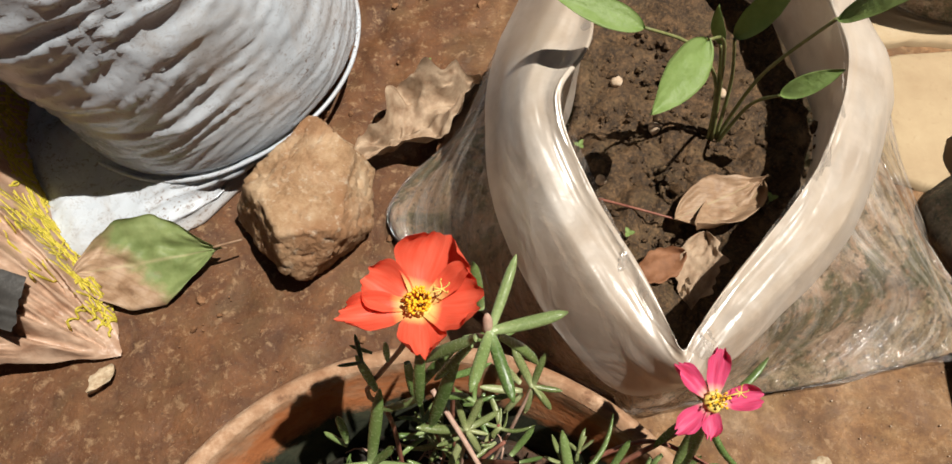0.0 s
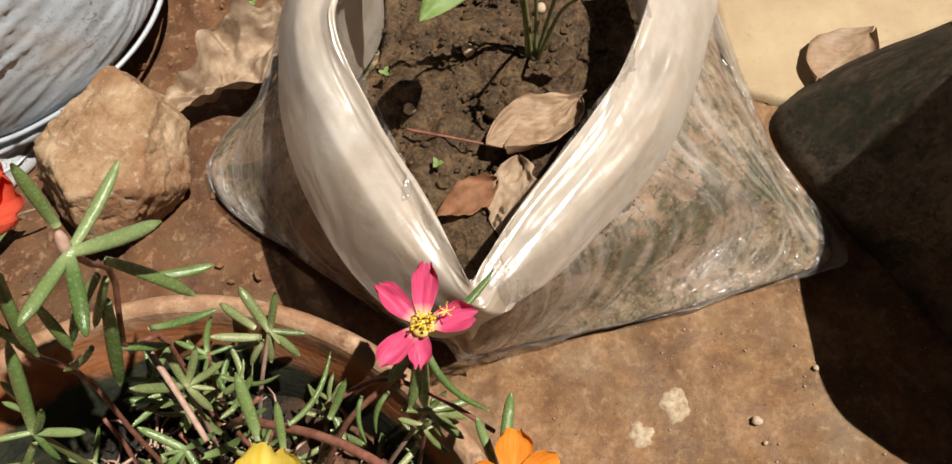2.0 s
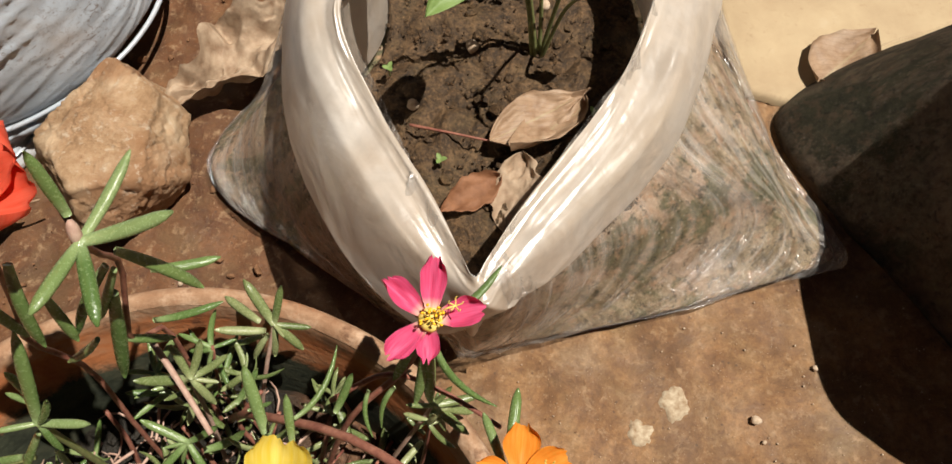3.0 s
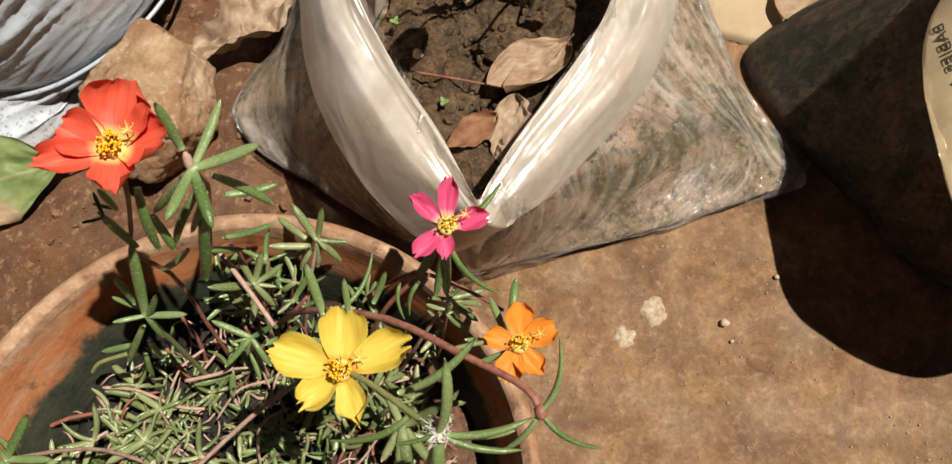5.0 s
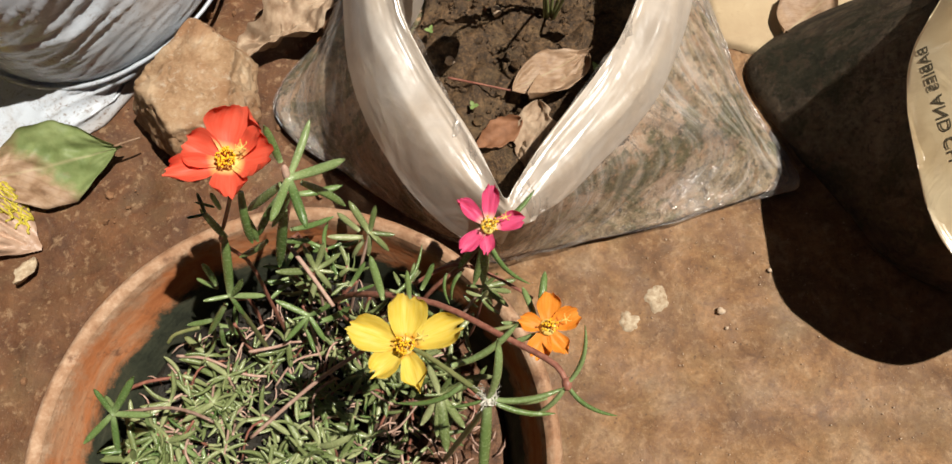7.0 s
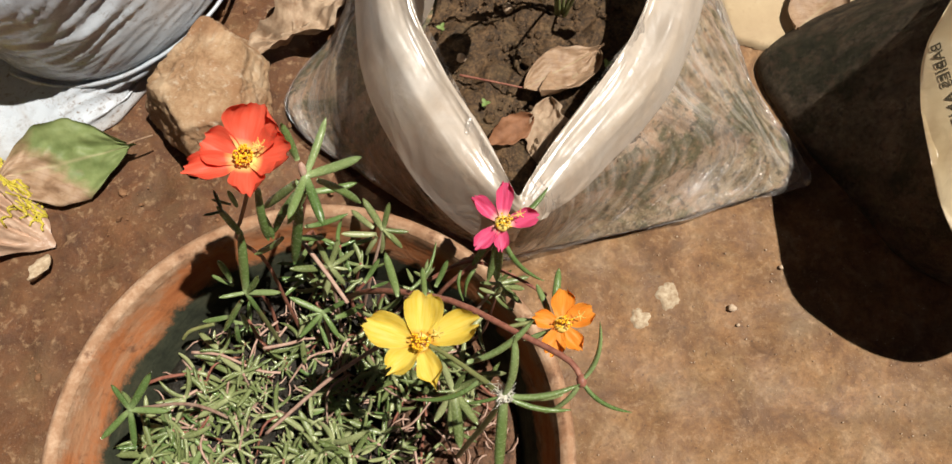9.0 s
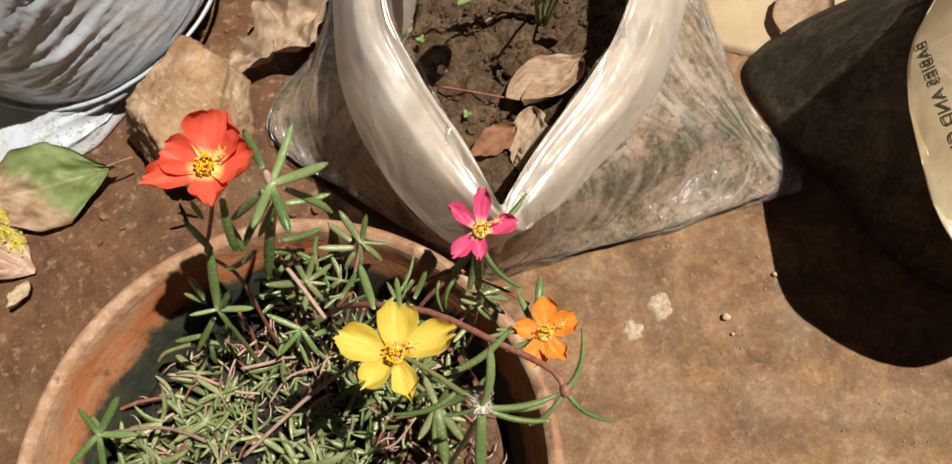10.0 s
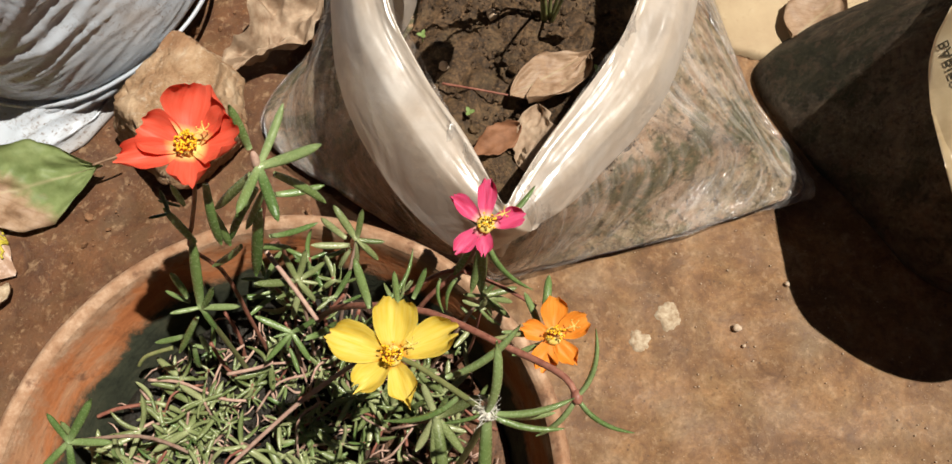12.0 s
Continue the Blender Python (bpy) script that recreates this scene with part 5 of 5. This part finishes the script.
part("wool", joined("wool", [(tube("hair", [(0, 0, 0), (rnd.uniform(-1, 1) * 0.003, rnd.uniform(-1, 1) * 0.003, rnd.uniform(0, 1) * 0.003), (rnd.uniform(-1, 1) * 0.005, rnd.uniform(-1, 1) * 0.005, rnd.uniform(-0.2, 1) * 0.004)], [0.00022, 0.00006], WOOL, 5, 4), Matrix()) for _ in range(40)] + [(blob("tuft", (0.0022, 0.002, 0.0018), WOOL, 9, 0.5, 2), Matrix())], WOOL), y1, "tuft of white woolly hairs", m=Matrix.Translation(YN))
flower(yellow, (0.099, 0.094, 0.2625), ((2.8, 17.6, 5.0, 0.76, 0.0), (21.4, 5.6, 4.5, 0.52, 0.10), (4.2, -16.0, -1.0, 0.58, 0.88), (-12.6, -9.6, 0.0, 0.64, 0.40), (-19.2, 8.2, 4.5, 0.58, 0.10)), YELLOW, "open yellow flower with an orange eye", (4, 2), 0.30, 44, seed=5, notch=0.14)

# orange plant
orange = moss_rose("moss rose with an orange flower hanging over the pot rim", (0.060, 0.140, 0.128))
o1 = stem(orange, [(0.050, 0.145, 0.128), (0.074, 0.133, 0.190), (0.108, 0.118, 0.224), (0.134, 0.099, 0.240), (0.151, 0.086, 0.248), (0.155, 0.078, 0.249)], 0.0014)
ON = (0.155, 0.078, 0.249)
for base, tip, b, up in ((ON, (0.162, 0.096, 0.263), 5, (-1, 0.3, 0.1)), (ON, (0.173, 0.066, 0.240), 5, (0.6, 0.8, 0.2)), (ON, (0.142, 0.069, 0.234), 4, (0, 1, 0.3))):
    leaf(o1, base, tip, b, SLIM_LEAVES, up)
part("bud", blob("bud", (0.0020, 0.0026, 0.0020), STEM_RED, 12, 0.1, 2), o1, "small reddish bud", m=Matrix.Translation(ON))
o2 = stem(orange, [(0.130, 0.102, 0.236), (0.142, 0.104, 0.232), (0.151, 0.102, 0.229)], 0.0009, STEM_GREEN)
for base, tip, b in (((0.149, 0.107, 0.226), (0.145, 0.121, 0.225), 1), ((0.151, 0.110, 0.224), (0.155, 0.127, 0.224), 1), ((0.148, 0.104, 0.228), (0.135, 0.107, 0.226), 3), ((0.149, 0.101, 0.228), (0.138, 0.099, 0.222), 2)):
    leaf(o2, base, tip, b)
flower(orange, (0.1525, 0.1025, 0.2310), ((2.0, 13.4, 4.5, 0.66, 0.15), (12.8, 4.2, 3.0, 0.70, 0.05), (6.6, -11.0, -1.0, 0.60, 0.55), (-6.4, -12.0, -0.5, 0.70, 0.2), (-11.4, 3.8, 3.5, 0.60, 0.2)), ORANGE, "open orange flower with a reddish eye", (6, 6), 0.20, 26, seed=7)

# pink plant
pink = moss_rose("moss rose with a starry pink flower of rolled petals", (0.105, 0.120, 0.128))
p1 = stem(pink, [(0.085, 0.118, 0.128), (0.104, 0.130, 0.185), (0.124, 0.138, 0.212), (0.133, 0.142, 0.239)], 0.0011)
p2 = stem(pink, [(0.100, 0.134, 0.196), (0.118, 0.138, 0.207), (0.134, 0.131, 0.210), (0.150, 0.119, 0.212)], 0.0009)
for base, tip, b in (((0.134, 0.143, 0.236), (0.153, 0.158, 0.236), 4), ((0.133, 0.142, 0.236), (0.124, 0.150, 0.240), 2), ((0.130, 0.141, 0.230), (0.120, 0.136, 0.207), 1), ((0.132, 0.140, 0.232), (0.130, 0.130, 0.200), 2), ((0.133, 0.140, 0.234), (0.149, 0.124, 0.217), 5), ((0.131, 0.140, 0.23), (0.126, 0.129, 0.205), 1)):
    leaf(p1, base, tip, b, SLIM_LEAVES, (0.5, 0.8, 0.3))
flower(pink, (0.133, 0.1430, 0.2400), ((2.5, 15.4, 6.5, 0.42, 0.20), (14.6, 0.9, 2.5, 0.54, 0.05), (-1.6, -10.6, -4.0, 0.54, 0.4), (-12.2, -8.8, -3.0, 0.46, 0.3), (-11.4, 11.2, 4.0, 0.40, 0.40)), PINK, "starry pink flower with rolled petals", (8, 4), 0.34, 18, EYE, seed=9, notch=0.06, spread=0.0036)

# the low mat of older shoots
mat = moss_rose("dense low mat of pale fleshy moss rose shoots", POT + Vector((0, 0, 0.128)))
rnd = random.Random(23)


def shoot(at, foot, count, size, kinds, seed, lift=0.35, material=STEM_PINK):
    """A short stalk with leaves up its length and a whorl at its end."""
    r = random.Random(seed)
    at, foot = Vector(at), Vector(foot)
    mid = (at + foot) / 2 + Vector((r.uniform(-0.006, 0.006), r.uniform(-0.006, 0.006), -0.003))
    st = part("stem", tube("stem", [foot, mid, at], [0.0008, 0.0006], material, 8, 6), mat)
    axis = (at - mid).normalized() + Vector((r.uniform(-0.7, 0.7), r.uniform(-0.7, 0.7), 0.4))
    rosette(st, at, count, size, seed, kinds, lift, axis)
    for k in range(r.randint(4, 7)):
        f = r.uniform(0.2, 0.95)
        p = foot.lerp(at, f)
        a = r.uniform(0, 6.28)
        d = Vector((math.cos(a), math.sin(a), r.uniform(-0.1, 0.6))).normalized()
        leaf(st, p, p + d * size * r.uniform(0.6, 1.1), r.choice((1, 3, 4, 5, 6)), kinds, (r.uniform(-1, 1), r.uniform(-1, 1), 0.6))
    return st


# shoots that stand out from the mat
leaves(o1, LEAVES, (
    ((0.0896, 0.1187, 0.2330), (0.0863, 0.1335, 0.2442), 2), ((0.0932, 0.1253, 0.2160), (0.1055, 0.1445, 0.2188), 5, (-0.8000, 0.5000, 0.2000)), ((0.1012, 0.1117, 0.2560), (0.1013, 0.1207, 0.2639), 2),
    ((0.1037, 0.1270, 0.2115), (0.1099, 0.1354, 0.2209), 3), ((0.1150, 0.1290, 0.2260), (0.1150, 0.1180, 0.2190), 5, (1.0000, 0.2000, 0.0000)), ((0.1210, 0.1320, 0.2150), (0.1160, 0.1230, 0.2050), 5, (1.0000, 0.2000, 0.0000)),
    ((0.0720, 0.1350, 0.1980), (0.0800, 0.1430, 0.2060), 3), ((0.0750, 0.1330, 0.1960), (0.0830, 0.1340, 0.2000), 3),
))
a = part("stem", tube("stem", [(0.0620, 0.1400, 0.1280), (0.0720, 0.1500, 0.1650), (0.0806, 0.1618, 0.1896)], [0.0009, 0.0007], STEM_PINK, 12, 7), mat)
leaves(a, OLD_LEAVES, (
    ((0.0806, 0.1618, 0.1896), (0.0730, 0.1740, 0.2000), 2), ((0.0806, 0.1618, 0.1896), (0.0850, 0.1710, 0.2000), 2), ((0.0806, 0.1618, 0.1896), (0.0920, 0.1610, 0.1860), 3),
    ((0.0806, 0.1618, 0.1896), (0.0880, 0.1560, 0.1780), 1), ((0.0806, 0.1618, 0.1896), (0.0780, 0.1550, 0.1760), 2), ((0.0770, 0.1610, 0.1860), (0.0610, 0.1620, 0.1880), 3),
    ((0.0760, 0.1630, 0.1900), (0.0680, 0.1680, 0.2020), 3), ((0.0770, 0.1610, 0.1820), (0.0700, 0.1560, 0.1720), 1), ((0.0806, 0.1618, 0.1896), (0.0840, 0.1570, 0.1900), 3),
    ((0.0740, 0.1620, 0.1780), (0.0620, 0.1600, 0.1760), 3),
))
b = part("stem", tube("stem", [(0.0500, 0.1280, 0.1280), (0.0530, 0.1380, 0.1600), (0.0561, 0.1450, 0.1934)], [0.0009, 0.0007], STEM_PINK, 12, 7), mat)
leaves(b, OLD_LEAVES, (
    ((0.0561, 0.1450, 0.1934), (0.0530, 0.1530, 0.2040), 2), ((0.0561, 0.1450, 0.1934), (0.0620, 0.1540, 0.2040), 3), ((0.0561, 0.1450, 0.1934), (0.0640, 0.1440, 0.1900), 3),
    ((0.0561, 0.1450, 0.1934), (0.0610, 0.1390, 0.1820), 1), ((0.0540, 0.1440, 0.1860), (0.0450, 0.1410, 0.1840), 3), ((0.0561, 0.1450, 0.1934), (0.0380, 0.1460, 0.1920), 4),
    ((0.0561, 0.1450, 0.1934), (0.0680, 0.1510, 0.1960), 4), ((0.0550, 0.1460, 0.1820), (0.0490, 0.1350, 0.1720), 2),
))
c = part("stem", tube("stem", [(0.0470, 0.1180, 0.1280), (0.0470, 0.1240, 0.1500), (0.0478, 0.1304, 0.1676)], [0.0009, 0.0007], STEM_PINK, 12, 7), mat)
leaves(c, LEAVES, (
    ((0.0478, 0.1304, 0.1676), (0.0330, 0.1380, 0.1720), 2), ((0.0478, 0.1304, 0.1676), (0.0400, 0.1290, 0.1680), 2), ((0.0478, 0.1304, 0.1676), (0.0360, 0.1200, 0.1640), 2),
    ((0.0478, 0.1304, 0.1676), (0.0540, 0.1190, 0.1600), 1), ((0.0478, 0.1304, 0.1676), (0.0600, 0.1330, 0.1760), 3), ((0.0520, 0.1280, 0.1640), (0.0690, 0.1310, 0.1760), 6),
    ((0.0478, 0.1304, 0.1676), (0.0440, 0.1250, 0.1600), 1), ((0.0440, 0.1270, 0.1550), (0.0470, 0.1160, 0.1500), 3),
))
d = part("stem", tube("stem", [(-0.0020, 0.0860, 0.1280), (-0.0120, 0.0920, 0.1700), (-0.0210, 0.0860, 0.2150)], [0.0009, 0.0007], STEM_PINK, 12, 7), mat)
leaves(d, LEAVES, (
    ((-0.0210, 0.0860, 0.2150), (-0.0250, 0.0950, 0.2240), 2), ((-0.0210, 0.0860, 0.2150), (-0.0090, 0.0980, 0.2260), 2), ((-0.0210, 0.0860, 0.2150), (-0.0050, 0.0840, 0.2160), 2),
    ((-0.0210, 0.0860, 0.2150), (-0.0220, 0.0720, 0.2060), 2), ((-0.0210, 0.0860, 0.2150), (-0.0340, 0.0760, 0.2100), 2), ((-0.0250, 0.0860, 0.2000), (-0.0260, 0.0940, 0.2120), 3),
))
e = part("stem", tube("stem", [(0.1000, 0.0720, 0.1280), (0.1040, 0.0780, 0.1500), (0.1070, 0.0880, 0.1700)], [0.0009, 0.0007], STEM_PINK, 12, 7), mat)
leaves(e, OLD_LEAVES, (
    ((0.1070, 0.0880, 0.1700), (0.1030, 0.1000, 0.1820), 3), ((0.1070, 0.0880, 0.1700), (0.1080, 0.0630, 0.1600), 2), ((0.1070, 0.0880, 0.1700), (0.1170, 0.0730, 0.1600), 3),
    ((0.1070, 0.0880, 0.1700), (0.1130, 0.0940, 0.1800), 2), ((0.1070, 0.0880, 0.1700), (0.1230, 0.0910, 0.1860), 4), ((0.1070, 0.0880, 0.1700), (0.0970, 0.0760, 0.1600), 3),
    ((0.1070, 0.0880, 0.1700), (0.1040, 0.0700, 0.1620), 2), ((0.1070, 0.0880, 0.1700), (0.1000, 0.0880, 0.1720), 3), ((0.1070, 0.0860, 0.1620), (0.1190, 0.0820, 0.1580), 3),
))
g = part("stem", tube("stem", [(0.1040, 0.1160, 0.1280), (0.1180, 0.1220, 0.1700), (0.1310, 0.1300, 0.1960)], [0.0009, 0.0007], STEM_PINK, 12, 7), mat)
leaves(g, OLD_LEAVES, (
    ((0.1310, 0.1300, 0.1960), (0.1410, 0.1220, 0.1880), 3), ((0.1310, 0.1300, 0.1960), (0.1450, 0.1320, 0.1960), 3), ((0.1310, 0.1300, 0.1960), (0.1380, 0.1260, 0.1900), 2),
    ((0.1310, 0.1300, 0.1960), (0.1230, 0.1300, 0.2000), 3), ((0.1310, 0.1300, 0.1960), (0.1290, 0.1370, 0.2040), 3), ((0.1310, 0.1300, 0.1960), (0.1340, 0.1240, 0.1860), 4),
    ((0.1310, 0.1300, 0.1960), (0.1430, 0.1290, 0.1860), 2), ((0.1310, 0.1300, 0.1960), (0.1370, 0.1340, 0.2020), 3),
))
for k, (at, count, size, fresh) in enumerate((((0.060, 0.157, 0.186), 5, 0.014, 1), ((0.130, 0.126, 0.196), 6, 0.012, 0), ((0.068, 0.150, 0.178), 6, 0.013, 0), ((0.040, 0.152, 0.180), 5, 0.015, 1), ((0.098, 0.140, 0.178), 5, 0.014, 0), ((0.075, 0.128, 0.172), 6, 0.014, 0))):
    foot = (at[0] * 0.85 + 0.006, at[1] * 0.85 + 0.01, 0.128)
    shoot(at, foot, count, size, LEAVES if fresh else OLD_LEAVES, 100 + k, material=STEM_RED)
# the mat itself, thick in front and thin towards the shaded back
for k in range(150):
    while True:
        a, d = rnd.uniform(0, 2 * math.pi), math.sqrt(rnd.random()) * 0.088
        x, y = POT.x - 0.002 + d * math.cos(a), POT.y + d * math.sin(a)
        bare = (x > 0.088 and y < 0.095) or (x < -0.012 and y > 0.092 + 0.3 * (x + 0.012)) or y > 0.116 - 0.15 * abs(x - 0.06)
        if not bare or rnd.random() < 0.08:
            break
    z = 0.139 + rnd.uniform(0, 0.017)
    foot = (x + rnd.uniform(-0.03, 0.03), y + rnd.uniform(-0.03, 0.03), 0.129)
    shoot((x, y, z), foot, rnd.randint(4, 7), rnd.uniform(0.008, 0.018), OLD_LEAVES if rnd.random() < 0.85 else LEAVES, 300 + k, 0.2, rnd.choice((STEM_PINK, STEM_PINK, STEM_RED)))
# small low shoots and dry bits that hide the soil between
for k in range(70):
    a, d = rnd.uniform(0, 2 * math.pi), math.sqrt(rnd.random()) * 0.080
    x, y = POT.x + d * math.cos(a), POT.y + d * math.sin(a)
    if x > 0.085 and y < 0.085:
        continue
    shoot((x, y, 0.1365 + rnd.uniform(0, 0.004)), (x + rnd.uniform(-0.012, 0.012), y + rnd.uniform(-0.012, 0.012), 0.128), rnd.randint(3, 5), rnd.uniform(0.007, 0.011), OLD_LEAVES, 700 + k, 0.1, rnd.choice((STEM_PINK, STEM_RED)))
bits = []
for k in range(420):
    a, d = rnd.uniform(0, 2 * math.pi), math.sqrt(rnd.random()) * 0.090
    x, y, b = POT.x + d * math.cos(a), POT.y + d * math.sin(a), rnd.uniform(0, 6.28)
    long, z = rnd.uniform(0.004, 0.013), 0.1305 + rnd.uniform(0, 0.004)
    bits.append((tube("bit", [(x, y, z), (x + long * 0.5 * math.cos(b), y + long * 0.5 * math.sin(b), z + rnd.uniform(0, 0.002)), (x + long * math.cos(b + 0.4), y + long * math.sin(b + 0.4), z)], [0.0005, 0.0003], STEM_PINK, 4, 5), Matrix()))
solo("dry_litter", joined("dry_litter", bits, STEM_PINK), "dry reddish bits of stalk on the pot soil", "litter", kind="stuff")
# red stalks that rise in the shaded back, and bare runners across the mat
for k in range(10):
    x, y = rnd.uniform(0.0, 0.085), rnd.uniform(0.112, 0.134)
    part("stalk", tube("stalk", [(x, y, 0.127), (x + rnd.uniform(-0.006, 0.006), y + 0.007, 0.147), (x + rnd.uniform(-0.012, 0.012), y + 0.014, 0.162)], [0.0010, 0.0008], STEM_RED, 10, 7), mat, "bare dark red stalk")
for pts, m_, r in (
    ([(0.0440, 0.1580, 0.1990), (0.0540, 0.1430, 0.1970), (0.0640, 0.1270, 0.1950)], STEM_PINK, 0.0011),
    ([(0.0800, 0.1060, 0.2050), (0.0540, 0.0950, 0.1900), (0.0220, 0.0760, 0.1720)], STEM_PINK, 0.0010),
    ([(-0.0200, 0.1200, 0.1500), (-0.0050, 0.1170, 0.1520), (0.0130, 0.1080, 0.1530), (0.0240, 0.1060, 0.1520)], STEM_PINK, 0.0008),
    ([(0.0150, 0.1190, 0.1500), (0.0290, 0.1200, 0.1520), (0.0360, 0.1220, 0.1520)], STEM_PINK, 0.0009),
    ([(-0.0460, 0.1080, 0.1400), (-0.0360, 0.1100, 0.1430), (-0.0240, 0.1110, 0.1420)], STEM_RED, 0.0010),
    ([(-0.0290, 0.0910, 0.1500), (-0.0260, 0.0960, 0.1530), (-0.0160, 0.1010, 0.1520)], STEM_PINK, 0.0009),
    ([(-0.0060, 0.1310, 0.1600), (-0.0180, 0.1290, 0.1580), (-0.0230, 0.1260, 0.1540)], STEM_GREEN, 0.0010),
):
    part("runner", tube("runner", pts, [r, r * 0.85], m_, 16, 7), mat, "bare creeping stalk")
for k in range(60):
    a, d = rnd.uniform(0, 2 * math.pi), math.sqrt(rnd.random()) * 0.075
    x, y = POT.x + d * math.cos(a), POT.y + d * math.sin(a)
    b = rnd.uniform(0, 6.28)
    pts = [(x, y, 0.13 + rnd.uniform(0, 0.022)), (x + 0.012 * math.cos(b), y + 0.012 * math.sin(b), 0.138 + rnd.uniform(0, 0.02)), (x + 0.026 * math.cos(b + 0.3), y + 0.026 * math.sin(b + 0.3), 0.132 + rnd.uniform(0, 0.022))]
    part("runner", tube("runner", pts, [0.0007, 0.0005], rnd.choice((STEM_RED, STEM_PINK, STEM_PINK)), 10, 6), mat)

# ---- seedling in the clear bag ----
seedling = thing("seedling", (0.192, 0.331, 0.096), "young green seedling with broad leaves in the clear bag", "seedling")


def broad(stalk, width, length, seed, to, up=(0, 0, 1), curl=-0.15):
    sk = part("stalk", tube("stalk", stalk, [0.0012, 0.0008], STEM_GREEN, 14, 7), seedling)
    me = leaf_blade("leaf", 1.0, width / length, SEEDLING, seed, curl, 0.10, 0.04, 0.03, thick=0.006)
    part("leaf", me, sk, m=aim(stalk[-1], to, up))


broad([(0.192, 0.331, 0.095), (0.187, 0.336, 0.135), (0.178, 0.333, 0.178), (0.166, 0.322, 0.193)], 0.019, 0.046, 1, (0.137, 0.283, 0.190), (0.3, -0.5, 0.8))
broad([(0.190, 0.332, 0.095), (0.184, 0.337, 0.140), (0.165, 0.336, 0.172), (0.138, 0.332, 0.190)], 0.016, 0.05, 2, (0.094, 0.342, 0.203), (0, -0.3, 1))
broad([(0.194, 0.332, 0.095), (0.192, 0.338, 0.140), (0.180, 0.328, 0.186)], 0.013, 0.05, 3, (0.196, 0.324, 0.232), (-0.5, -0.8, 0.4))
broad([(0.195, 0.330, 0.095), (0.203, 0.330, 0.130), (0.208, 0.316, 0.158)], 0.011, 0.034, 4, (0.231, 0.314, 0.180), (-0.2, -0.6, 0.8))
broad([(0.195, 0.333, 0.095), (0.203, 0.333, 0.150), (0.208, 0.305, 0.225)], 0.013, 0.05, 5, (0.225, 0.285, 0.268), (0, -0.3, 1))
broad([(0.193, 0.334, 0.095), (0.184, 0.340, 0.150), (0.178, 0.336, 0.172)], 0.007, 0.03, 6, (0.168, 0.331, 0.204), (-0.6, -0.7, 0.3))
for k, (x, y, z) in enumerate(((0.216, 0.288, 0.101), (0.115, 0.323, 0.101), (0.138, 0.268, 0.100), (0.018, 0.461, 0.004))):
    sp = thing("sprout", (x, y, z), "tiny bright green two-leaved sprout in soil", "sprout", "tiny sprouts")
    st = part("stalk", tube("stalk", [(x, y, z - 0.004), (x, y, z + 0.003)], [0.0005, 0.0004], STEM_GREEN, 5, 5), sp)
    for q in range(3):
        a = k + q * 2.1
        me = leaf_blade("leaf", 1.0, 0.7, SEEDLING, q, -0.1, 0.1, 0.03, n=8, across=6, thick=0.05)
        part("leaf", me, st, m=aim((x, y, z + 0.003), (x + 0.0034 * math.cos(a), y + 0.0034 * math.sin(a), z + 0.0045)))

# ---- more clutter ----
solo("twig", tube("twig", [(0.124, 0.290, 0.101), (0.147, 0.281, 0.104), (0.176, 0.272, 0.103)], [0.0008, 0.0005], STEM_RED, 14, 6), "thin reddish dry twig lying on bag soil", "twig")


def back_bag():
    t = thing("planter_bag", (0.46, 0.60, 0), "dusty soil-filled planter bag standing behind cream paving", "planter bag")

    def ring(r, z, seed):
        return [(0.46 + r * 1.15 * (1 + 0.06 * noise3(k, seed, 2)) * math.cos(6.2832 * k / 12), 0.60 + r * (1 + 0.06 * noise3(k, seed, 6)) * math.sin(6.2832 * k / 12), z) for k in range(12)]

    def creases(co, u, v):
        x, y, z = co
        return 0.003 * noise3(x * 14, y * 14, z * 14) + 0.0015 * round_noise(u, 50, v, 3, 4)

    part("film", loft("film", [ring(0.08, 0.0005, 1), ring(0.118, 0.004, 1), ring(0.122, 0.04, 2), ring(0.115, 0.09, 3), ring(0.10, 0.14, 4)], 120, 30, FILM, creases), t, "dusty clear film over soil")
    part("cuff", loft("cuff", [ring(0.112, 0.105, 3), ring(0.122, 0.115, 3), ring(0.112, 0.150, 4), ring(0.098, 0.160, 4), ring(0.092, 0.13, 4)], 120, 24, CUFF, lambda co, u, v: 0.0025 * noise3(co[0] * 25, co[1] * 25, co[2] * 20)), t, "milky rolled cuff")
    solo("soil_fill", loft("soil_fill", [ring(0.075, 0.001, 1), ring(0.114, 0.004, 1), ring(0.117, 0.04, 2), ring(0.110, 0.09, 3), ring(0.097, 0.115, 4)], 90, 16, PACKED, cap=True), "packed soil inside the dusty planter bag", "soil", kind="stuff")


back_bag()

# ---- water drops on the mat ----
rnd = random.Random(77)
for k in range(24):
    r = rnd.uniform(0.0006, 0.0011)
    x, y = rnd.uniform(0.0, 0.075), rnd.uniform(0.06, 0.12)
    solo("water_drop", blob("water_drop", (r, r, r * 0.85), WATER, k, 0.05, 2), "clear water drop resting on fleshy leaves", "water drop", "water drops", m=pose(x, y, rnd.uniform(0.150, 0.158)))
